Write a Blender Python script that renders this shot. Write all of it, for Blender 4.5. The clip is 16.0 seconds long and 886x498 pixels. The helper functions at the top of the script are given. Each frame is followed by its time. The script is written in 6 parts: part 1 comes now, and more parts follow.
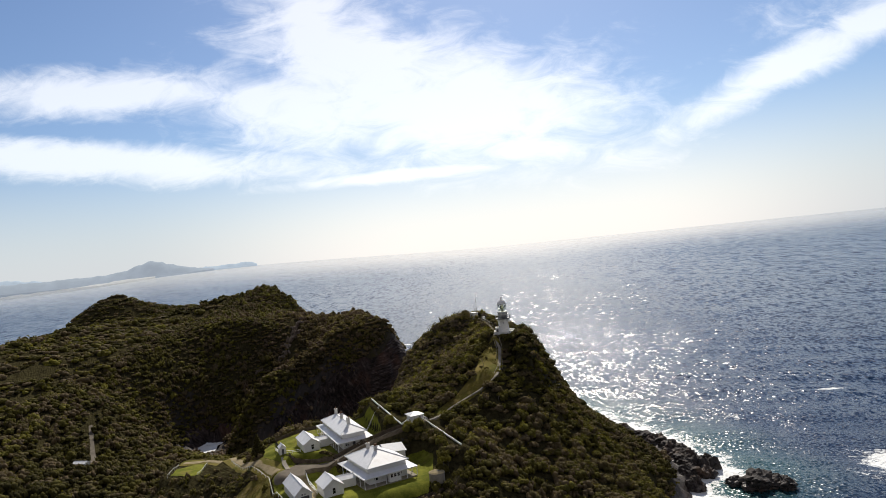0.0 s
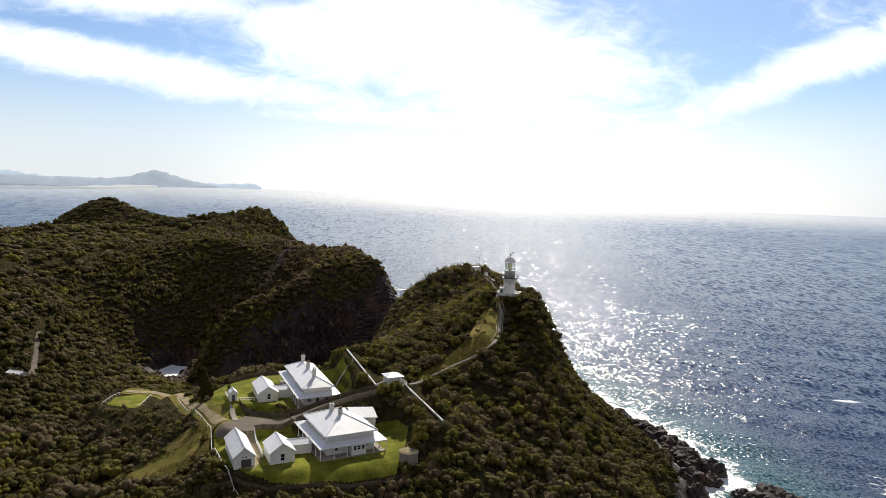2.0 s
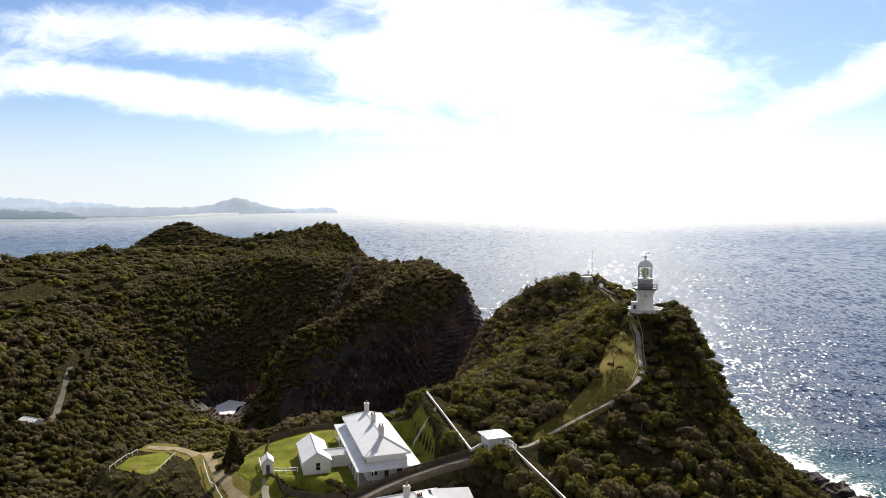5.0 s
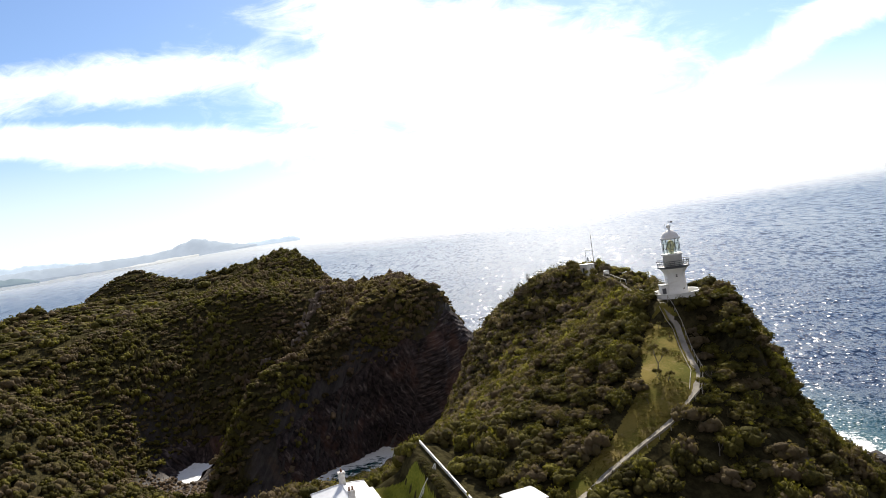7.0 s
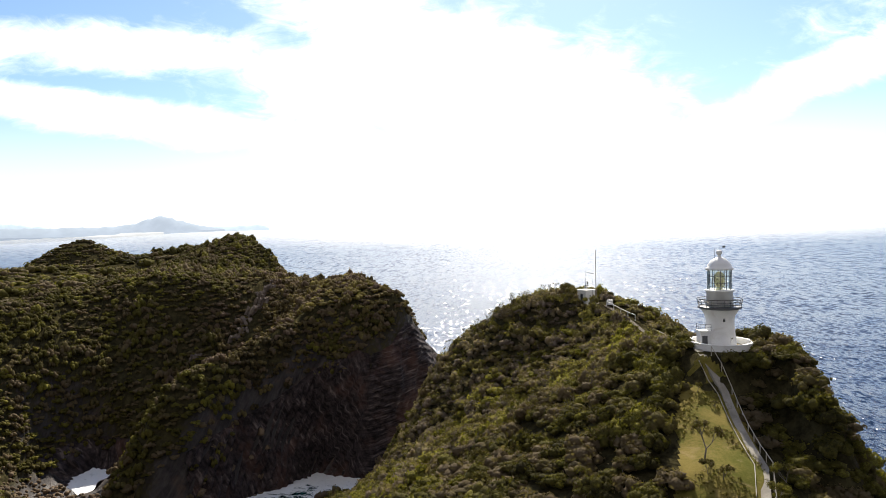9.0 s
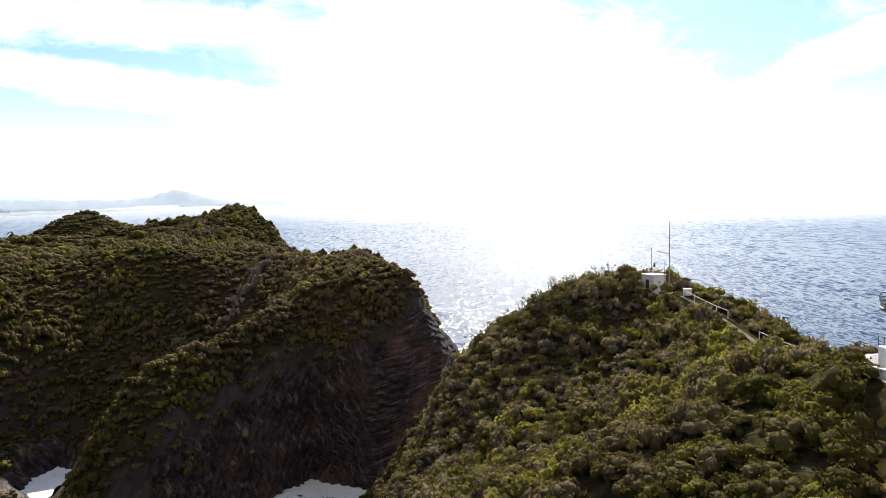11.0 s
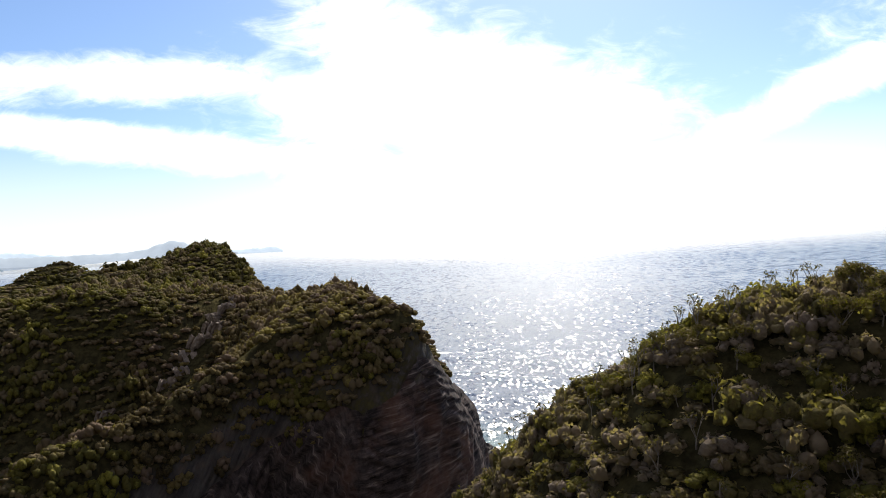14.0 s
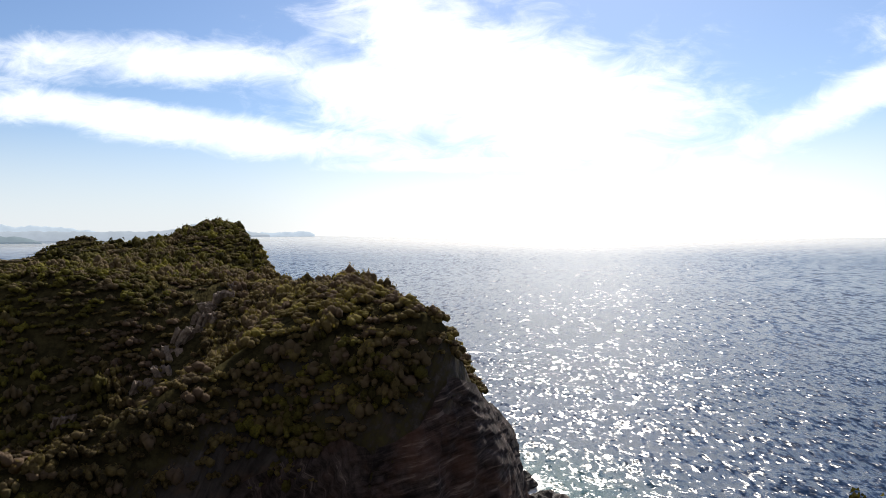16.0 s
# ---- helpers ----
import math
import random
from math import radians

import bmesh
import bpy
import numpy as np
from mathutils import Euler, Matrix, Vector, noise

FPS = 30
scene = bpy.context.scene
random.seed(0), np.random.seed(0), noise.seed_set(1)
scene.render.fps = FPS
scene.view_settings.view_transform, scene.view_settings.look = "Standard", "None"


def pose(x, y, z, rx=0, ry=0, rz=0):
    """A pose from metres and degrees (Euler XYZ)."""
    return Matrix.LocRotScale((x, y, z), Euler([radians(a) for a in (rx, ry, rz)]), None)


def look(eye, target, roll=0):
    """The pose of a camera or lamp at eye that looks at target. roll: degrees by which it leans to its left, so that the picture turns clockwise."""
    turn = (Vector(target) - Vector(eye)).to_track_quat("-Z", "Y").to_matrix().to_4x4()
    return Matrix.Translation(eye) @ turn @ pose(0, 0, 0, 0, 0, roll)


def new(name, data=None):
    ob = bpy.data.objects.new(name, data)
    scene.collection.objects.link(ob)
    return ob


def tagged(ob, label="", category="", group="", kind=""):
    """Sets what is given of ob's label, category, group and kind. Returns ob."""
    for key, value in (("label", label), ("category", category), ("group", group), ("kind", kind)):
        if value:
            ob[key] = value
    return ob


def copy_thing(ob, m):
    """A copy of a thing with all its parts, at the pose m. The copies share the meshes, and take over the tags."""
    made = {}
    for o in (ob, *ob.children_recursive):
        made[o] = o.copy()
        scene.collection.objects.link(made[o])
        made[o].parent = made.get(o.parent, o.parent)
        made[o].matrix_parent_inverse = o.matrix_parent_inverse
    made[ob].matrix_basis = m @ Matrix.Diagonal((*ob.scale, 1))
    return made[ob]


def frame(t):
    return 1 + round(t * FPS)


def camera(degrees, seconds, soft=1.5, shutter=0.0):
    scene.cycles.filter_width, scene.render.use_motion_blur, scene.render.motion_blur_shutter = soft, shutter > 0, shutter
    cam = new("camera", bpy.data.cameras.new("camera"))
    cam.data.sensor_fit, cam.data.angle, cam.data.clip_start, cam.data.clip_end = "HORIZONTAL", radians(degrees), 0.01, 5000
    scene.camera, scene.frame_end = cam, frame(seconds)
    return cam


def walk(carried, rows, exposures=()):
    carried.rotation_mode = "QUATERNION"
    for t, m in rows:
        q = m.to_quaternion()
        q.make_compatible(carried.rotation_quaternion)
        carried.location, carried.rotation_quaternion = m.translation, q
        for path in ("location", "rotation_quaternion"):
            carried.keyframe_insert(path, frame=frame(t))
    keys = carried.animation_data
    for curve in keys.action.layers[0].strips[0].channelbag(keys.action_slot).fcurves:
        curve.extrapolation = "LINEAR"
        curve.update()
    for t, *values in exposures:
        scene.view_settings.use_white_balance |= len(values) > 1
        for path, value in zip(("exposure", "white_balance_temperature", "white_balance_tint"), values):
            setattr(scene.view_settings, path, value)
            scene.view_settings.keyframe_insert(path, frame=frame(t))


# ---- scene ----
cam = camera(66.9, 16.0, soft=0.8)
PATH = [
    (0, (1.533, -0.721, 106.18), (1.503, 1.279, 106.177), -5.9),
    (0.5, (1.588, 8.091, 105.918), (1.603, 10.09, 105.846), -2.9),
    (1, (1.281, 17.456, 104.958), (1.283, 19.452, 104.842), -1.8),
    (1.5, (1.07, 26.613, 103.598), (1.052, 28.608, 103.454), 0.4),
    (2, (0.022, 35.976, 102.774), (-0.021, 37.97, 102.621), 2.0),
    (2.5, (-1.143, 46.092, 100.769), (-1.234, 48.085, 100.63), 4.0),
    (3, (-2.83, 56.293, 99.167), (-2.979, 58.284, 99.045), 4.0),
    (3.5, (-4.334, 65.248, 98.438), (-4.519, 67.237, 98.328), 4.6),
    (4, (-6.26, 75.11, 96.367), (-6.506, 77.092, 96.26), 1.1),
    (4.2, (-6.896, 78.921, 96.128), (-7.154, 80.902, 96.016), 0.5),
    (6.3, (-13.52, 117.841, 92.034), (-13.722, 119.829, 91.96), -4.4),
    (6.5, (-13.968, 121.48, 92.048), (-14.167, 123.468, 91.974), -6.3),
    (7, (-15.314, 130.46, 90.884), (-15.483, 132.451, 90.808), -8.1),
    (7.5, (-15.918, 140.289, 90.293), (-16.034, 142.284, 90.198), -6.0),
    (8, (-16.908, 149.384, 89.408), (-17.007, 151.378, 89.297), -5.2),
    (8.5, (-17.506, 158.712, 88.912), (-17.607, 160.707, 88.81), -2.9),
    (9, (-18.221, 167.601, 88.097), (-18.301, 169.598, 88.041), -1.3),
    (9.2, (-18.75, 170.766, 87.89), (-18.844, 172.763, 87.852), -2.2),
    (11.3, (-21.12, 211.591, 84.664), (-21.249, 213.581, 84.519), -0.5),
    (11.5, (-21.583, 215.765, 84.033), (-21.731, 217.753, 83.881), -2.6),
    (12, (-22.3, 226.683, 82.794), (-22.448, 228.672, 82.644), -2.2),
    (12.5, (-23.461, 236.767, 81.422), (-23.607, 238.758, 81.304), -2.7),
    (13, (-24.525, 246.641, 80.379), (-24.663, 248.635, 80.299), -2.0),
    (13.5, (-25.767, 256.738, 79.81), (-25.897, 258.733, 79.76), -2.5),
    (14, (-26.816, 266.614, 78.047), (-26.941, 268.61, 78.047), -3.0),
    (14.5, (-27.036, 277.216, 78.986), (-27.157, 279.212, 78.955), 1.6),
    (15, (-28.259, 286.477, 78.733), (-28.361, 288.475, 78.704), 0.6),
    (15.5, (-29.955, 294.212, 78.209), (-30.124, 296.204, 78.18), -2.9),
    (16, (-31.743, 305.693, 77.242), (-31.961, 307.681, 77.219), -0.5),
]
walk(cam, [(t, look(eye, target, roll)) for t, eye, target, roll in PATH],
     exposures=[(0, -0.05), (1.2, 0.15), (4, 0.3), (7, 0.58), (9, 0.75), (12.5, 0.98), (13.6, 0.74), (14.6, 0.45), (16, 0.25)])

# ---- light ----
SUN_AZ, SUN_EL = 6.5, 39.5          # degrees to the right of +Y, and up
sun_data = bpy.data.lights.new("sun", "SUN")
sun_data.energy, sun_data.angle, sun_data.color = 5.0, radians(0.55), (1.0, 0.92, 0.80)
sun = new("sun", sun_data)
sun.rotation_euler = Euler((radians(-(90 - SUN_EL)), 0, radians(-SUN_AZ)))
sun.location = (0, 0, 400)


def node(tree, kind, ins=None, **props):
    n = tree.nodes.new(kind)
    for k, v in props.items():
        setattr(n, k, v)
    for k, v in (ins or {}).items():
        s = n.inputs[k]
        if isinstance(v, bpy.types.NodeSocket):
            tree.links.new(v, s)
        else:
            s.default_value = v
    return n


def maths(tree, op, a, b=0.0, c=0.0, clamp=False):
    return node(tree, "ShaderNodeMath", {0: a, 1: b, 2: c}, operation=op, use_clamp=clamp).outputs[0]


def mix(tree, fac, a, b, kind="MIX"):
    n = node(tree, "ShaderNodeMix", {0: fac}, data_type="RGBA", blend_type=kind)
    for i, v in ((6, a), (7, b)):
        if isinstance(v, bpy.types.NodeSocket):
            tree.links.new(v, n.inputs[i])
        else:
            n.inputs[i].default_value = (*v[:3], 1)
    return n.outputs[2]


def ramp(tree, fac, lo, hi, a=0.0, b=1.0, smooth=True):
    n = node(tree, "ShaderNodeMapRange", {0: fac, 1: lo, 2: hi, 3: a, 4: b})
    n.interpolation_type = "SMOOTHSTEP" if smooth else "LINEAR"
    return n.outputs[0]


def noise_tex(tree, vec, scale, detail=4, rough=0.55, warp=0.0):
    return node(tree, "ShaderNodeTexNoise", {"Vector": vec, "Scale": scale, "Detail": detail, "Roughness": rough, "Distortion": warp})


def make_world():
    world = bpy.data.worlds.new("sky")
    scene.world = world
    world.use_nodes = True
    tr = world.node_tree
    tr.nodes.clear()
    sky = node(tr, "ShaderNodeTexSky", sky_type="NISHITA", sun_disc=False, sun_elevation=radians(SUN_EL),
               sun_rotation=radians(SUN_AZ), altitude=50, air_density=1.0, dust_density=0.4, ozone_density=1.5)
    way = node(tr, "ShaderNodeTexCoord").outputs["Generated"]
    sep = node(tr, "ShaderNodeSeparateXYZ", {0: way})
    dx, dy, dz = sep.outputs
    ahead = maths(tr, "MAXIMUM", dy, 0.15)
    a, e = maths(tr, "DIVIDE", dx, ahead), maths(tr, "DIVIDE", dz, ahead)
    flat = node(tr, "ShaderNodeCombineXYZ", {0: a, 1: maths(tr, "MULTIPLY", e, 2.2), 2: 0.0}).outputs[0]
    big = noise_tex(tr, flat, 3.2, 6, 0.6, 0.5).outputs[0]
    fine = noise_tex(tr, flat, 11.0, 7, 0.65, 0.8).outputs[0]
    wob = maths(tr, "ADD", maths(tr, "MULTIPLY", maths(tr, "SUBTRACT", big, 0.5), 1.5),
                maths(tr, "MULTIPLY", maths(tr, "SUBTRACT", fine, 0.5), 1.3))

    def blob(ca, ce, ra, re, slope=0.0):
        """A soft oval bank of cloud at (across, up), tilted by slope."""
        u = maths(tr, "SUBTRACT", a, ca)
        v = maths(tr, "SUBTRACT", maths(tr, "SUBTRACT", e, ce), maths(tr, "MULTIPLY", u, slope))
        r2 = maths(tr, "ADD", maths(tr, "POWER", maths(tr, "ABSOLUTE", maths(tr, "DIVIDE", u, ra)), 2.0),
                   maths(tr, "POWER", maths(tr, "ABSOLUTE", maths(tr, "DIVIDE", v, re)), 2.0))
        return maths(tr, "SUBTRACT", 1.0, maths(tr, "SQRT", r2))

    banks = [blob(0.04, 0.21, 0.36, 0.13, -0.12), blob(-0.12, 0.30, 0.21, 0.105, -0.3), blob(-0.20, 0.225, 0.26, 0.085, -0.15), blob(-0.52, 0.285, 0.42, 0.046, -0.07),
             blob(-0.52, 0.185, 0.55, 0.036, -0.14), blob(-0.18, 0.34, 0.085, 0.17, 0.3), blob(0.52, 0.215, 0.33, 0.042, 0.40),
             blob(-0.08, 0.115, 0.22, 0.014), blob(-1.1, 0.23, 0.35, 0.07), blob(1.0, 0.42, 0.5, 0.10, 0.3), blob(-0.3, 0.8, 0.8, 0.2), blob(-1.6, 0.5, 0.6, 0.25)]
    d = banks[0]
    for b in banks[1:]:
        d = maths(tr, "MAXIMUM", d, b)
    dens = ramp(tr, maths(tr, "ADD", d, wob), -0.12, 0.75)
    toward = maths(tr, "MULTIPLY", ramp(tr, maths(tr, "ABSOLUTE", maths(tr, "SUBTRACT", a, 0.11)), 0.15, 0.62, 1.0, 0.0), ramp(tr, dy, 0.0, 0.3))
    haze = ramp(tr, dz, 0.0, 0.19, 1.0, 0.0)
    cloud = mix(tr, 1.0, sky.outputs[0], (2.6, 2.6, 2.65), "MULTIPLY")
    white = mix(tr, 0.7, cloud, (13.5, 13.6, 13.7))
    blue = mix(tr, 1.0, sky.outputs[0], (0.98, 1.13, 1.35), "MULTIPLY")
    col = mix(tr, maths(tr, "MULTIPLY", dens, 0.94), blue, white)
    col = mix(tr, maths(tr, "MULTIPLY", haze, 0.85), col, mix(tr, toward, (9.4, 10.3, 11.2), (14.6, 14.7, 14.6)))
    # Unseen thin grey cloud behind the view, added to make fill light less blue.
    fill_veil = maths(tr, "MULTIPLY", ramp(tr, dy, 0.35, -0.1), ramp(tr, noise_tex(tr, way, 2.6, 5, 0.6).outputs[0], 0.3, 0.6, 0.35, 0.85))
    col = mix(tr, fill_veil, col, (4.3, 4.0, 3.75))
    bg = node(tr, "ShaderNodeBackground", {0: mix(tr, 1.0, col, (1.04, 1.0, 0.98), "MULTIPLY"), 1: 0.072})
    tr.links.new(bg.outputs[0], node(tr, "ShaderNodeOutputWorld").inputs[0])


make_world()


# ---- materials ----
def material(name, build, rough=0.8, spec=0.3):
    m = bpy.data.materials.new(name)
    m.use_nodes = True
    tr = m.node_tree
    tr.nodes.clear()
    pos = node(tr, "ShaderNodeNewGeometry").outputs["Position"]
    bs = node(tr, "ShaderNodeBsdfPrincipled", {"Roughness": rough, "Specular IOR Level": spec})
    out = node(tr, "ShaderNodeOutputMaterial")
    tr.links.new(bs.outputs[0], out.inputs[0])
    build(tr, pos, bs, out)
    return m


def bump(tr, bs, height, dist, strength=1.0):
    b = node(tr, "ShaderNodeBump", {"Height": height, "Distance": dist, "Strength": strength})
    tr.links.new(b.outputs[0], bs.inputs["Normal"])
    return b


def set_in(tr, bs, key, v):
    tr.links.new(v, bs.inputs[key])


def two_tone(c1, c2, scale, fine, bump_d=0.0, grime=None, grime_scale=0.4):
    """A surface of two near tones at a coarse and a fine grain, with stains of its own."""
    def build(tr, pos, bs, out):
        n1 = noise_tex(tr, pos, scale, 5).outputs[0]
        n2 = noise_tex(tr, pos, fine, 3, 0.7).outputs[0]
        f = maths(tr, "ADD", maths(tr, "MULTIPLY", n1, 0.65), maths(tr, "MULTIPLY", n2, 0.35))
        col = mix(tr, ramp(tr, f, 0.34, 0.66), c1, c2)
        if grime:
            g = noise_tex(tr, pos, grime_scale, 6, 0.7, 1.0).outputs[0]
            col = mix(tr, ramp(tr, g, 0.52, 0.75, 0, 0.7), col, grime)
        set_in(tr, bs, "Base Color", col)
        if bump_d:
            bump(tr, bs, f, bump_d, 0.7)
    return build


def rocky(tr, pos, bs, out):
    """Dark bedded rock; strata lean steeply, lichen and rust in patches, soil and low plants where it lies flat."""
    strata = node(tr, "ShaderNodeMapping", {0: pos, 2: (radians(18), radians(-52), radians(20)), 3: (8.0, 8.0, 1.0)}, vector_type="TEXTURE").outputs[0]
    s1 = noise_tex(tr, strata, 0.55, 8, 0.65, 0.3).outputs[0]
    s2 = noise_tex(tr, pos, 0.35, 8, 0.7, 0.4).outputs[0]
    vor = node(tr, "ShaderNodeTexVoronoi", {"Vector": strata, "Scale": 0.8}, feature="DISTANCE_TO_EDGE").outputs[0]
    f = maths(tr, "ADD", maths(tr, "MULTIPLY", s1, 0.6), maths(tr, "MULTIPLY", s2, 0.4))
    rock = mix(tr, ramp(tr, f, 0.3, 0.7), (0.015, 0.013, 0.013), (0.088, 0.076, 0.070))
    rock = mix(tr, ramp(tr, noise_tex(tr, pos, 0.09, 5, 0.6).outputs[0], 0.52, 0.7, 0, 0.6), rock, (0.13, 0.08, 0.052))
    nz = node(tr, "ShaderNodeSeparateXYZ", {0: node(tr, "ShaderNodeNewGeometry").outputs["Normal"]}).outputs[2]
    ht = node(tr, "ShaderNodeSeparateXYZ", {0: pos}).outputs[2]
    soil_n = noise_tex(tr, pos, 0.5, 7, 0.7).outputs[0]
    soil = mix(tr, ramp(tr, soil_n, 0.35, 0.65), (0.022, 0.019, 0.010), (0.060, 0.053, 0.025))
    flat = maths(tr, "ADD", nz, maths(tr, "MULTIPLY", maths(tr, "SUBTRACT", soil_n, 0.5), 0.5))
    isl = maths(tr, "MULTIPLY", ramp(tr, flat, 0.30, 0.46), ramp(tr, ht, 4.5, 9.0))
    set_in(tr, bs, "Base Color", mix(tr, isl, rock, soil))
    set_in(tr, bs, "Specular IOR Level", maths(tr, "MULTIPLY", maths(tr, "SUBTRACT", 1.0, isl), 0.3))
    wet = ramp(tr, ht, 0.5, 3.5, 0.25, 0.85)
    set_in(tr, bs, "Roughness", wet)
    hgt = maths(tr, "ADD", f, maths(tr, "MULTIPLY", vor, 0.5))
    bump(tr, bs, hgt, 1.4, 0.9)


def foliage(dark, mid, light, dry, trans=0.35):
    """Leaves: a tint for each bush from the attribute, one for each leaf, light through thin blades."""
    def build(tr, pos, bs, out):
        tint = node(tr, "ShaderNodeAttribute", attribute_name="tint").outputs["Fac"]
        isle = node(tr, "ShaderNodeNewGeometry").outputs["Random Per Island"]
        patch = noise_tex(tr, pos, 0.045, 4, 0.6).outputs[0]
        tuft = noise_tex(tr, pos, 2.6, 5, 0.7).outputs[0]
        f = maths(tr, "ADD", maths(tr, "MULTIPLY", tint, 0.6), maths(tr, "ADD", maths(tr, "MULTIPLY", isle, 0.2), maths(tr, "MULTIPLY", maths(tr, "SUBTRACT", tuft, 0.5), 1.1)))
        f = maths(tr, "ADD", f, 0.08)
        bump(tr, bs, tuft, 0.5, 1.0)
        col = mix(tr, ramp(tr, f, 0.05, 0.5), dark, mid)
        col = mix(tr, ramp(tr, f, 0.5, 0.9), col, light)
        dryness = maths(tr, "MULTIPLY", ramp(tr, maths(tr, "FRACT", maths(tr, "MULTIPLY", tint, 7.31)), 0.42, 0.7), ramp(tr, patch, 0.33, 0.52))
        col = mix(tr, dryness, col, dry)
        set_in(tr, bs, "Base Color", col)
        tl = node(tr, "ShaderNodeBsdfTranslucent", {0: mix(tr, 1.0, col, (1.5, 1.6, 0.7), "MULTIPLY")})
        sh = node(tr, "ShaderNodeMixShader", {0: trans, 1: bs.outputs[0], 2: tl.outputs[0]})
        tr.links.new(sh.outputs[0], out.inputs[0])
    return build


def seawater(tr, pos, bs, out):
    """Deep water: waves drawn coarser out to sea so the sun's glints show, green shallows, foam by the shore's
    distance, made see-through far out to stand in for haze.
    """
    shore = node(tr, "ShaderNodeAttribute", attribute_name="shore").outputs["Fac"]
    away = node(tr, "ShaderNodeVectorMath", {0: pos, 1: (0, 200, 0)}, operation="DISTANCE").outputs["Value"]
    # Made-up wave sizes, grown with distance so the glitter breaks into sparkles.
    slopes = None
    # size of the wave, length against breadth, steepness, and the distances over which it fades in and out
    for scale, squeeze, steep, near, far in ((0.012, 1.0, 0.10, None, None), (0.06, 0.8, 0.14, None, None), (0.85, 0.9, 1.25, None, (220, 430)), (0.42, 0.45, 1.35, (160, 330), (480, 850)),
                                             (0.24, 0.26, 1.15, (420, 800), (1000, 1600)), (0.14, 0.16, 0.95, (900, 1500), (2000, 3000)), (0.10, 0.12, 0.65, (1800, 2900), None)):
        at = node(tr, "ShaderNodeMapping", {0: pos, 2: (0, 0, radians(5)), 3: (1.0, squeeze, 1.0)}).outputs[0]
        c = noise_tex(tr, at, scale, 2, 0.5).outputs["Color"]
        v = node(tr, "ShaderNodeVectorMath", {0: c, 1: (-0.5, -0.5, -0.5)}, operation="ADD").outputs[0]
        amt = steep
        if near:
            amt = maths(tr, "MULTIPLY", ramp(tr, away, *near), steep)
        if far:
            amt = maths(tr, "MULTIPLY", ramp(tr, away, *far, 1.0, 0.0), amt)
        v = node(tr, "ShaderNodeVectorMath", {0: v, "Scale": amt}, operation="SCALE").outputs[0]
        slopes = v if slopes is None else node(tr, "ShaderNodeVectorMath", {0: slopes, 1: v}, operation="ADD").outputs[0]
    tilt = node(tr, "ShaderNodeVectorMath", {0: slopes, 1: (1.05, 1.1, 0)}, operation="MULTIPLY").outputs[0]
    nrm = node(tr, "ShaderNodeVectorMath", {0: tilt, 1: node(tr, "ShaderNodeNewGeometry").outputs["Normal"]}, operation="ADD").outputs[0]
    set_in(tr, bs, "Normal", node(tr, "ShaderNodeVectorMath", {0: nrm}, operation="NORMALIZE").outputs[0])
    deep = mix(tr, ramp(tr, noise_tex(tr, pos, 0.006, 4).outputs[0], 0.35, 0.65), (0.004, 0.015, 0.044), (0.006, 0.022, 0.060))
    shallow = mix(tr, ramp(tr, shore, 3, 65), (0.016, 0.070, 0.066), deep)
    f1 = noise_tex(tr, pos, 0.05, 8, 0.72, 1.4).outputs[0]
    f2 = noise_tex(tr, pos, 0.5, 6, 0.75, 0.8).outputs[0]
    lace = maths(tr, "ADD", maths(tr, "MULTIPLY", f1, 0.62), maths(tr, "MULTIPLY", f2, 0.38))
    reach = ramp(tr, shore, 0.0, 28.0, 0.34, 0.66, smooth=False)
    foam = ramp(tr, maths(tr, "SUBTRACT", lace, reach), -0.01, 0.05)
    foam = maths(tr, "MULTIPLY", foam, ramp(tr, shore, 45, 75, 1.0, 0.0))
    # surf breaking off the point, and two whitecaps over sunken rocks
    for x, y, rx, ry, level in ((178, 278, 46, 40, 0.40), (214, 397, 15, 5.5, 0.40), (143, 362, 9, 16, 0.47), (-60, 770, 34, 12, 0.45)):
        q = node(tr, "ShaderNodeVectorMath", {0: pos, 1: (-x, -y, 0)}, operation="ADD").outputs[0]
        q = node(tr, "ShaderNodeVectorMath", {0: q, 1: (1 / rx, 1 / ry, 0)}, operation="MULTIPLY").outputs[0]
        r = node(tr, "ShaderNodeVectorMath", {0: q}, operation="LENGTH").outputs["Value"]
        patch = ramp(tr, maths(tr, "SUBTRACT", lace, ramp(tr, r, 0.1, 1.3, level, 0.78, smooth=False)), -0.02, 0.07)
        foam = maths(tr, "MAXIMUM", foam, patch)
    set_in(tr, bs, "Base Color", mix(tr, foam, shallow, (0.86, 0.88, 0.87)))
    set_in(tr, bs, "Roughness", ramp(tr, foam, 0, 1, 0.23, 0.85))
    bs.inputs["IOR"].default_value = 1.33
    bs.inputs["Specular IOR Level"].default_value = 0.5
    # Far water turns transparent by distance, so the pale sky shows as haze.
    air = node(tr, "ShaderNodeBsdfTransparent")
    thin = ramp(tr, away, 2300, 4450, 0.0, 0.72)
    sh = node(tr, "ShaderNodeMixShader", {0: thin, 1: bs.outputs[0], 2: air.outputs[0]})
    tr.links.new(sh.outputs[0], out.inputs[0])


